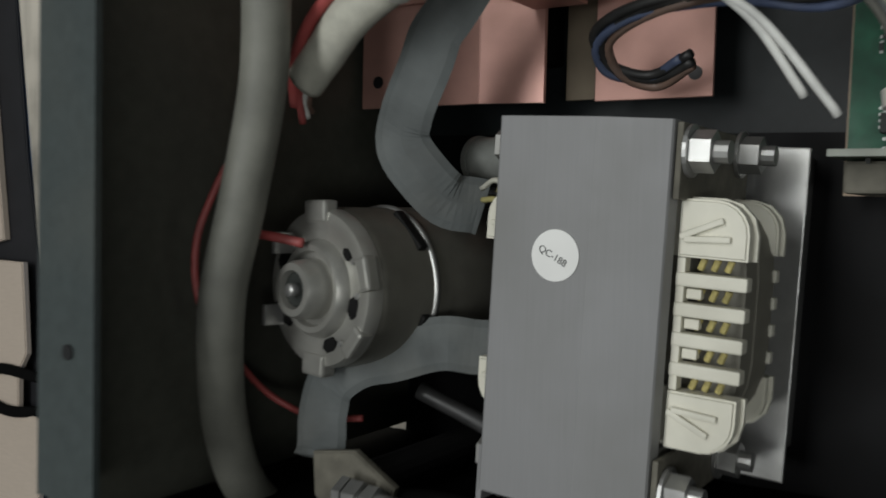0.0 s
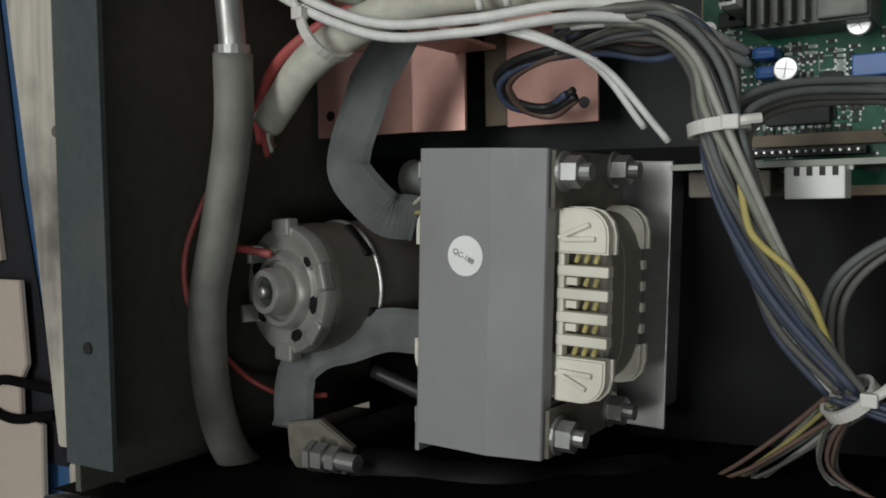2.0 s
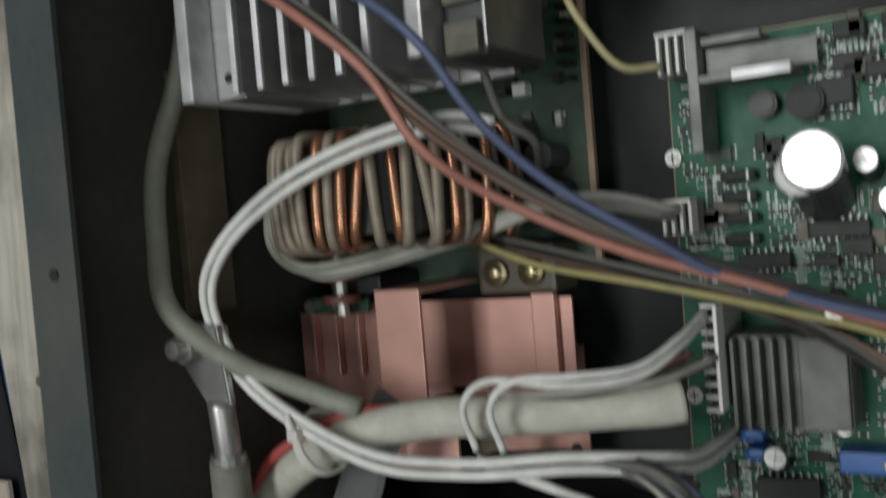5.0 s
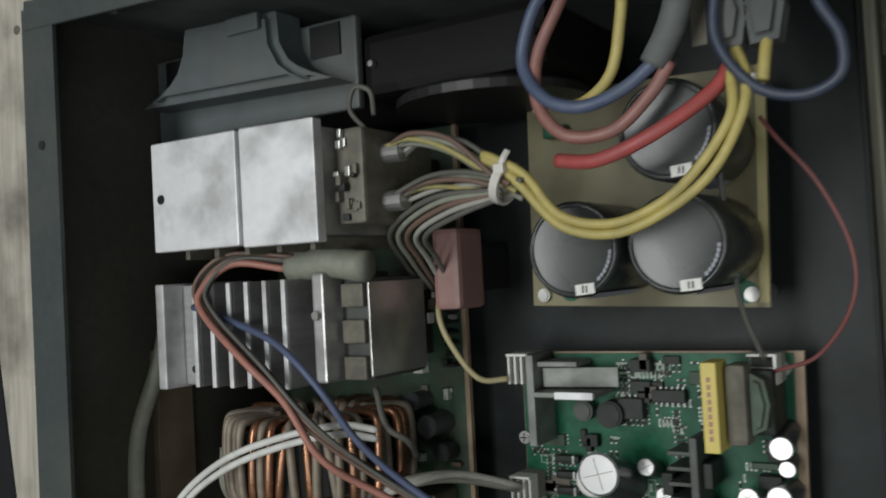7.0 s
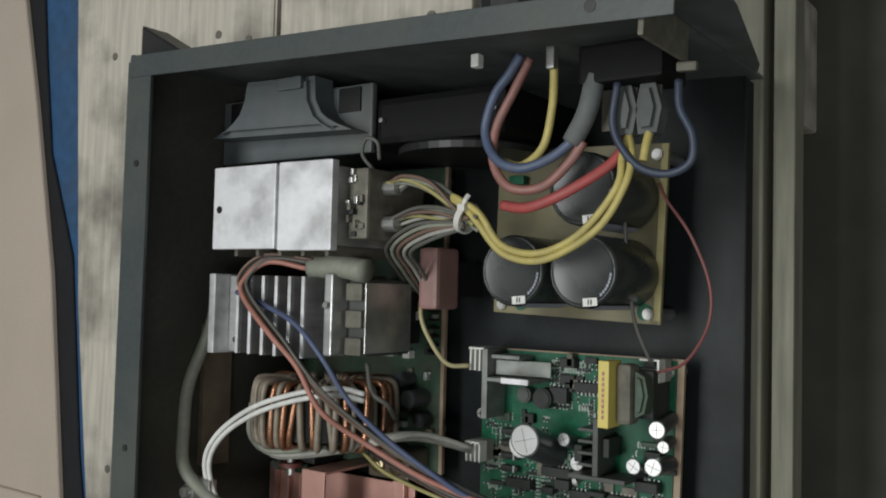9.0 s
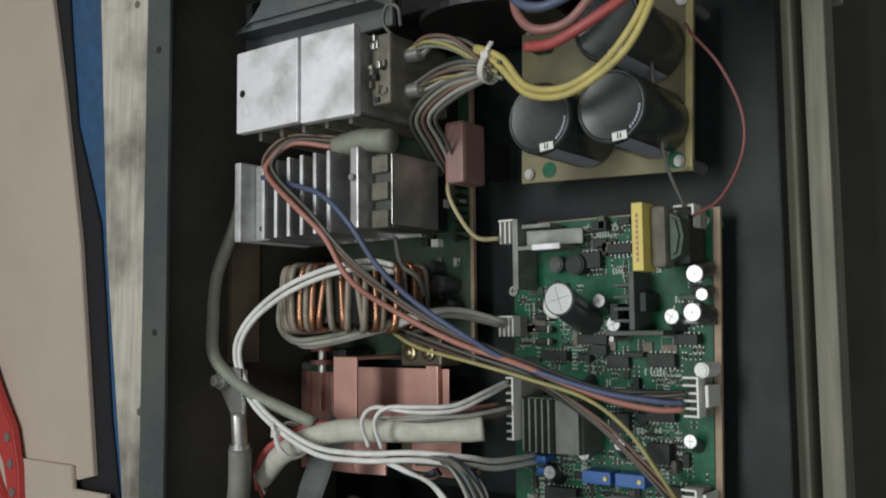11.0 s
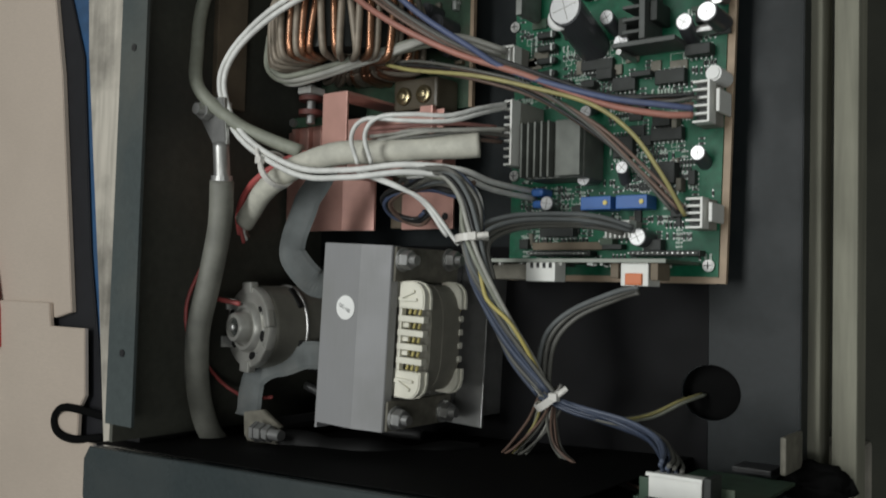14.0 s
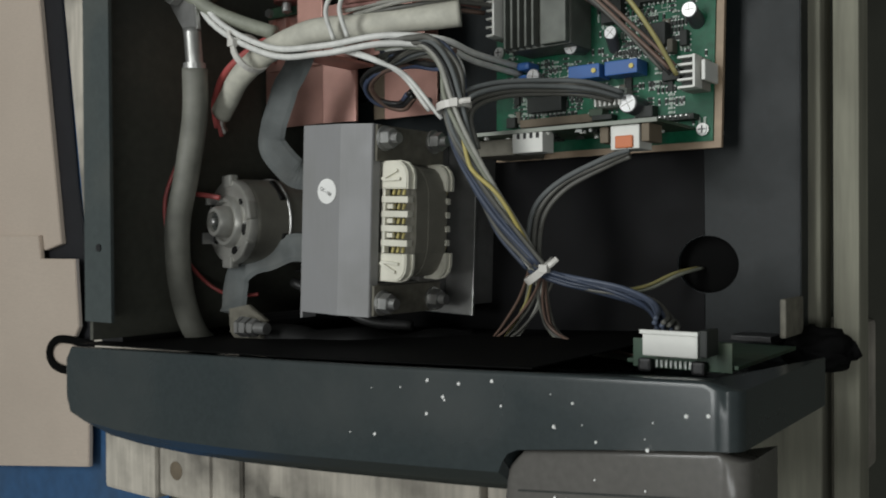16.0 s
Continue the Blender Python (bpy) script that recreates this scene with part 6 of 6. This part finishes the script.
    bundle("display_leads", [(0.0765, -0.0655, 0.2205), (0.096, -0.0705, 0.2205), (0.118, -0.0745, 0.2175), (0.136, -0.0795, 0.222), (0.150, -0.0840, 0.240), (0.156, -0.0860, 0.2540)], 0.0060, [(0.0011, W_STEEL_BLUE), (0.0011, W_NAVY), (0.0011, W_GREY), (0.0011, W_STEEL_BLUE), (0.0011, W_NAVY), (0.0011, W_GREY), (0.0011, W_NAVY), (0.0011, W_GREY), (0.0011, W_STEEL_BLUE), (0.0011, W_NAVY)], "blue and grey leads to the display board")
    bundle("hole_leads", [(0.0765, -0.0655, 0.2195), (0.100, -0.0745, 0.205), (0.113, -0.0745, 0.182), (0.1225, -0.068, 0.162), (0.1265, -0.065, 0.1375)], 0.003, [(0.0009, W_OLIVE), (0.0009, W_GREY), (0.0009, W_GREEN)], "yellow and grey leads passing into the round hole")
    bundle("spare_leads", [(0.0765, -0.0655, 0.2195), (0.060, -0.083, 0.202), (0.043, -0.0985, 0.192), (0.034, -0.1055, 0.188)], 0.0075, [(0.0008, W_GREY), (0.0008, W_OLIVE), (0.0008, W_PALE), (0.0008, W_BROWN), (0.0008, W_GREEN), (0.0008, W_GREY), (0.0008, W_BROWN)], "loose thin leads fanning out below the tie")
    bundle("lower_leads", [(0.077, -0.066, 0.2195), (0.0675, -0.085, 0.2005), (0.0685, -0.098, 0.192), (0.088, -0.1045, 0.197), (0.112, -0.1055, 0.208), (0.135, -0.1055, 0.222)], 0.0050, [(0.0008, W_BROWN), (0.0008, W_GREY), (0.0008, W_GREY), (0.0008, W_BROWN), (0.0008, W_GREEN)], "thin brown leads running along the front panel")
    bundle("grey_ribbon", [(0.118, -0.0075, 0.2075), (0.104, -0.011, 0.204), (0.0815, -0.0215, 0.206), (0.0705, -0.0355, 0.2105), (0.0700, -0.0545, 0.216), (0.0755, -0.064, 0.2205)], 0.0036, [(0.0014, W_GREY), (0.0014, W_GREY), (0.0014, W_GREY), (0.0014, W_SLEEVE)], "grey leads curving from the orange plug")
    bundle("control_loop", [(-0.0260, 0.0365, 0.194), (-0.040, 0.0320, 0.187), (-0.050, 0.0345, 0.195), (-0.048, 0.042, 0.208), (-0.030, 0.047, 0.219), (-0.004, 0.0485, 0.221), (0.020, 0.0435, 0.228), (0.036, 0.046, 0.236)], 0.0035, [(0.0016, W_BLACK), (0.0016, W_BLUE), (0.0016, W_BROWN), (0.0016, W_BLACK)], "black, blue and brown leads looped over copper")
    bundle("branch_leads", [(-0.004, 0.054, 0.247), (0.014, 0.0535, 0.2445), (0.030, 0.0505, 0.2455), (0.0425, 0.038, 0.2455), (0.046, 0.020, 0.2485)], 0.0048, [(0.0017, W_GREEN), (0.0017, W_GREY), (0.0016, W_WHITE), (0.0017, W_GREY), (0.0017, W_GREEN)], "greenish grey leads turning down into the harness")
    # mains side
    for k in range(2):
        wire("yellow_wire", [(0.050, 0.284 + 0.002 * k, 0.2535), (0.057, 0.281 + 0.002 * k, 0.2555), (0.067 + 0.003 * k, 0.272 + 0.003 * k, 0.2555), (0.084, 0.254 + 0.004 * k, 0.2555), (0.105, 0.249 + 0.004 * k, 0.2558), (0.125, 0.255 + 0.004 * k, 0.2558), (0.144 - 0.004 * k, 0.268 + 0.003 * k, 0.2555), (0.156 - 0.004 * k, 0.288, 0.2545), (0.157 - 0.005 * k, 0.303, 0.250), (0.152, 0.3155, 0.2425)], 0.0020, W_YELLOW, "thick yellow mains wire hanging in a loop", "wire", "yellow wires")
    wire("yellow_wire", [(0.1625, 0.300, 0.248), (0.1635, 0.310, 0.246), (0.164, 0.320, 0.2412)], 0.0023, W_YELLOW, "short yellow mains wire at the switch", "wire", "yellow wires")
    wire("red_mains_wire", [(0.084, 0.2795, 0.2545), (0.102, 0.2775, 0.2575), (0.125, 0.285, 0.2575), (0.146, 0.300, 0.2485), (0.152, 0.3135, 0.2425)], 0.0029, W_RED, "thick red mains wire near the capacitors")
    wire("blue_mains_wire", [(0.092, 0.362, 0.252), (0.085, 0.352, 0.2525), (0.075, 0.341, 0.2515), (0.069, 0.322, 0.2505), (0.080, 0.305, 0.2555), (0.096, 0.299, 0.256), (0.112, 0.304, 0.2525), (0.126, 0.3135, 0.2515)], 0.0027, W_MAINS, "thick blue mains wire looping from the gland")
    wire("brown_mains_wire", [(0.095, 0.361, 0.247), (0.085, 0.343, 0.2475), (0.0745, 0.324, 0.2475), (0.075, 0.304, 0.2505), (0.087, 0.2895, 0.2525), (0.106, 0.289, 0.2505), (0.122, 0.301, 0.2505), (0.130, 0.312, 0.250)], 0.0027, W_ORANGE_DULL, "thick dull red mains wire looping from the gland")
    wire("earth_wire", [(0.118, 0.355, 0.262), (0.1165, 0.345, 0.2585), (0.113, 0.331, 0.2535), (0.107, 0.311, 0.2515), (0.092, 0.302, 0.2475), (0.078, 0.305, 0.246)], 0.0023, W_YELLOW, "yellow earth wire with a crimped tag")
    single("earth_tag", bm_box(0.1155, 0.3485, 0.2615, 0.1205, 0.3605, 0.2665, 0.0012), STEEL, "crimped metal earth tag", "cable lug")
    wire("insulating_sleeve", [(0.124, 0.312, 0.2505), (0.1305, 0.322, 0.2525), (0.1355, 0.333, 0.2535), (0.138, 0.347, 0.2525)], 0.0055, W_SLEEVE, "dusty grey sleeve over mains wire joints", "sleeve", "sleeves", n=12, wobble=0.001)
    wire("navy_wire", [(0.150, 0.341, 0.2525), (0.148, 0.317, 0.2525), (0.160, 0.298, 0.2525), (0.176, 0.292, 0.2525), (0.1885, 0.297, 0.2525), (0.1895, 0.310, 0.2525), (0.183, 0.324, 0.2525), (0.182, 0.338, 0.252)], 0.0021, W_NAVY, "dark blue wire looping beside the switch")
    wire("thin_red_wire", [(0.148, 0.2955, 0.1905), (0.156, 0.285, 0.200), (0.171, 0.265, 0.203), (0.1815, 0.239, 0.203), (0.180, 0.217, 0.2005), (0.165, 0.1965, 0.1925), (0.146, 0.189, 0.1845)], 0.0009, W_MAROON, "thin dull red wire drooping over the base edge")
    wire("thin_grey_wire", [(0.138, 0.300, 0.200), (0.134, 0.276, 0.205), (0.136, 0.242, 0.203), (0.137, 0.217, 0.1965), (0.142, 0.1935, 0.1845)], 0.0011, W_GREY, "thin grey wire hanging past the capacitor board")
    bundle("bridge_leads", [(-0.004, 0.294, 0.245), (0.014, 0.297, 0.250), (0.035, 0.291, 0.2515), (0.0575, 0.275, 0.2525), (0.066, 0.270, 0.2545)], 0.0065, [(0.0012, W_GREEN), (0.0013, W_OLIVE), (0.0012, W_PALE), (0.0012, W_BROWN), (0.0012, W_GREEN), (0.0012, W_GREY)], "dusty grey and yellow leads gathered by a tie")
    bundle("bridge_leads", [(-0.004, 0.272, 0.245), (0.018, 0.278, 0.2455), (0.040, 0.277, 0.250), (0.0575, 0.2735, 0.2515)], 0.0062, [(0.0013, W_GREEN), (0.0013, W_BROWN), (0.0012, W_PALE), (0.0012, W_GREY), (0.0012, W_OLIVE)], "dusty grey leads from the heat sink terminals")
    for k in range(5):
        wire("grey_wire", [(-0.024 + 0.0045 * k, 0.231 - 0.001 * k, 0.190), (-0.020 + 0.005 * k, 0.245, 0.215), (-0.013 + 0.0055 * k, 0.259 - 0.001 * k, 0.234 + 0.001 * k), (0.020 + 0.003 * k, 0.271 - 0.0022 * k, 0.2475), (0.056, 0.271 - 0.0008 * k, 0.2505)], 0.0013, (W_GREY, W_GREEN, W_BROWN, W_PALE, W_GREY)[k], "dusty grey wire bending down to the power board", "wire", "grey wires")
    tie((0.0585, 0.2735, 0.2515), (1, -0.4, 0.05), 0.0085, "pale nylon cable tie round dusty leads")
    wire("curl_wire", [(-0.012, 0.305, 0.250), (-0.017, 0.314, 0.255), (-0.012, 0.323, 0.258), (-0.004, 0.3205, 0.257), (-0.006, 0.311, 0.252)], 0.0012, W_GREY, "small curled grey wire above the heat sink")
    wire("small_yellow_wire", [(-0.012, 0.232, 0.190), (-0.0095, 0.220, 0.2015), (-0.004, 0.205, 0.2025), (0.008, 0.186, 0.1965), (0.0205, 0.1845, 0.1880)], 0.0015, W_STRAW, "thin cream wire running to the control board")
    wire("choke_lead", [(-0.028, 0.185, 0.232), (-0.020, 0.168, 0.236), (-0.012, 0.160, 0.230), (-0.018, 0.150, 0.215)], 0.0016, W_GREY, "short grey lead beside the choke")


W_OLIVE = wire_mat("dull_yellow_wire", (0.36, 0.32, 0.13))
W_STEEL_BLUE = wire_mat("steel_blue_wire", (0.075, 0.092, 0.135))
W_SIGNAL = wire_mat("signal_blue_wire", (0.085, 0.108, 0.20))
# Near-black for strap and side lump; also painted shade in hole and shell.
VOID = mat("near_black_and_shade", (0.002, 0.002, 0.002), 0.8, vary=0.1, bump=0, spec=0.1)
W_PALE = wire_mat("pale_grey_wire", (0.36, 0.355, 0.32))
END_CAP = mat("end_cap_steel", (0.42, 0.415, 0.385), 0.34, 0.6, vary=0.15, scale=120, bump=0.06, dirt=(0.12, 0.115, 0.095), dirt_scale=60, dirt_amount=0.6)
STRIPE = mat("pale_lilac_print", (0.33, 0.34, 0.40), 0.5, vary=0.1, bump=0)
LEGEND = mat("board_legend", (0.30, 0.37, 0.31), 0.5, vary=0.2, bump=0)
EDGE_PALE = mat("cut_board_edge", (0.30, 0.32, 0.28), 0.6, vary=0.2, bump=0.05)
TIE = mat("nylon_tie", (0.62, 0.60, 0.56), 0.4, vary=0.1, bump=0.02)
W_MAROON = wire_mat("maroon_wire", (0.22, 0.075, 0.07))
W_STRAW = wire_mat("straw_wire", (0.42, 0.37, 0.20))
W_ORANGE_DULL = wire_mat("dull_red_wire", (0.30, 0.14, 0.12))
CAPS = [(0.085, 0.144, 0.0042, 0.180), (0.131, 0.134, 0.0045, 0.182), (0.145, 0.136, 0.0052, 0.187), (0.1465, 0.146, 0.0036, 0.176), (0.147, 0.157, 0.0050, 0.187), (0.092, 0.130, 0.0045, 0.176), (0.049, 0.041, 0.0042, 0.180), (0.105, 0.021, 0.0050, 0.179), (0.0725, 0.054, 0.0040, 0.180), (0.072, 0.0925, 0.0036, 0.178), (0.137, 0.065, 0.0040, 0.176), (0.093, 0.060, 0.0036, 0.174)]

ground()
pallet()
floor_sheets()
strap()
snips()
case()
front_panel()
rear_fittings()
transformer()
motor()
copper_bars()
power_board()
heat_sinks()
toroid()
capacitor_board()
control_board()
wiring()
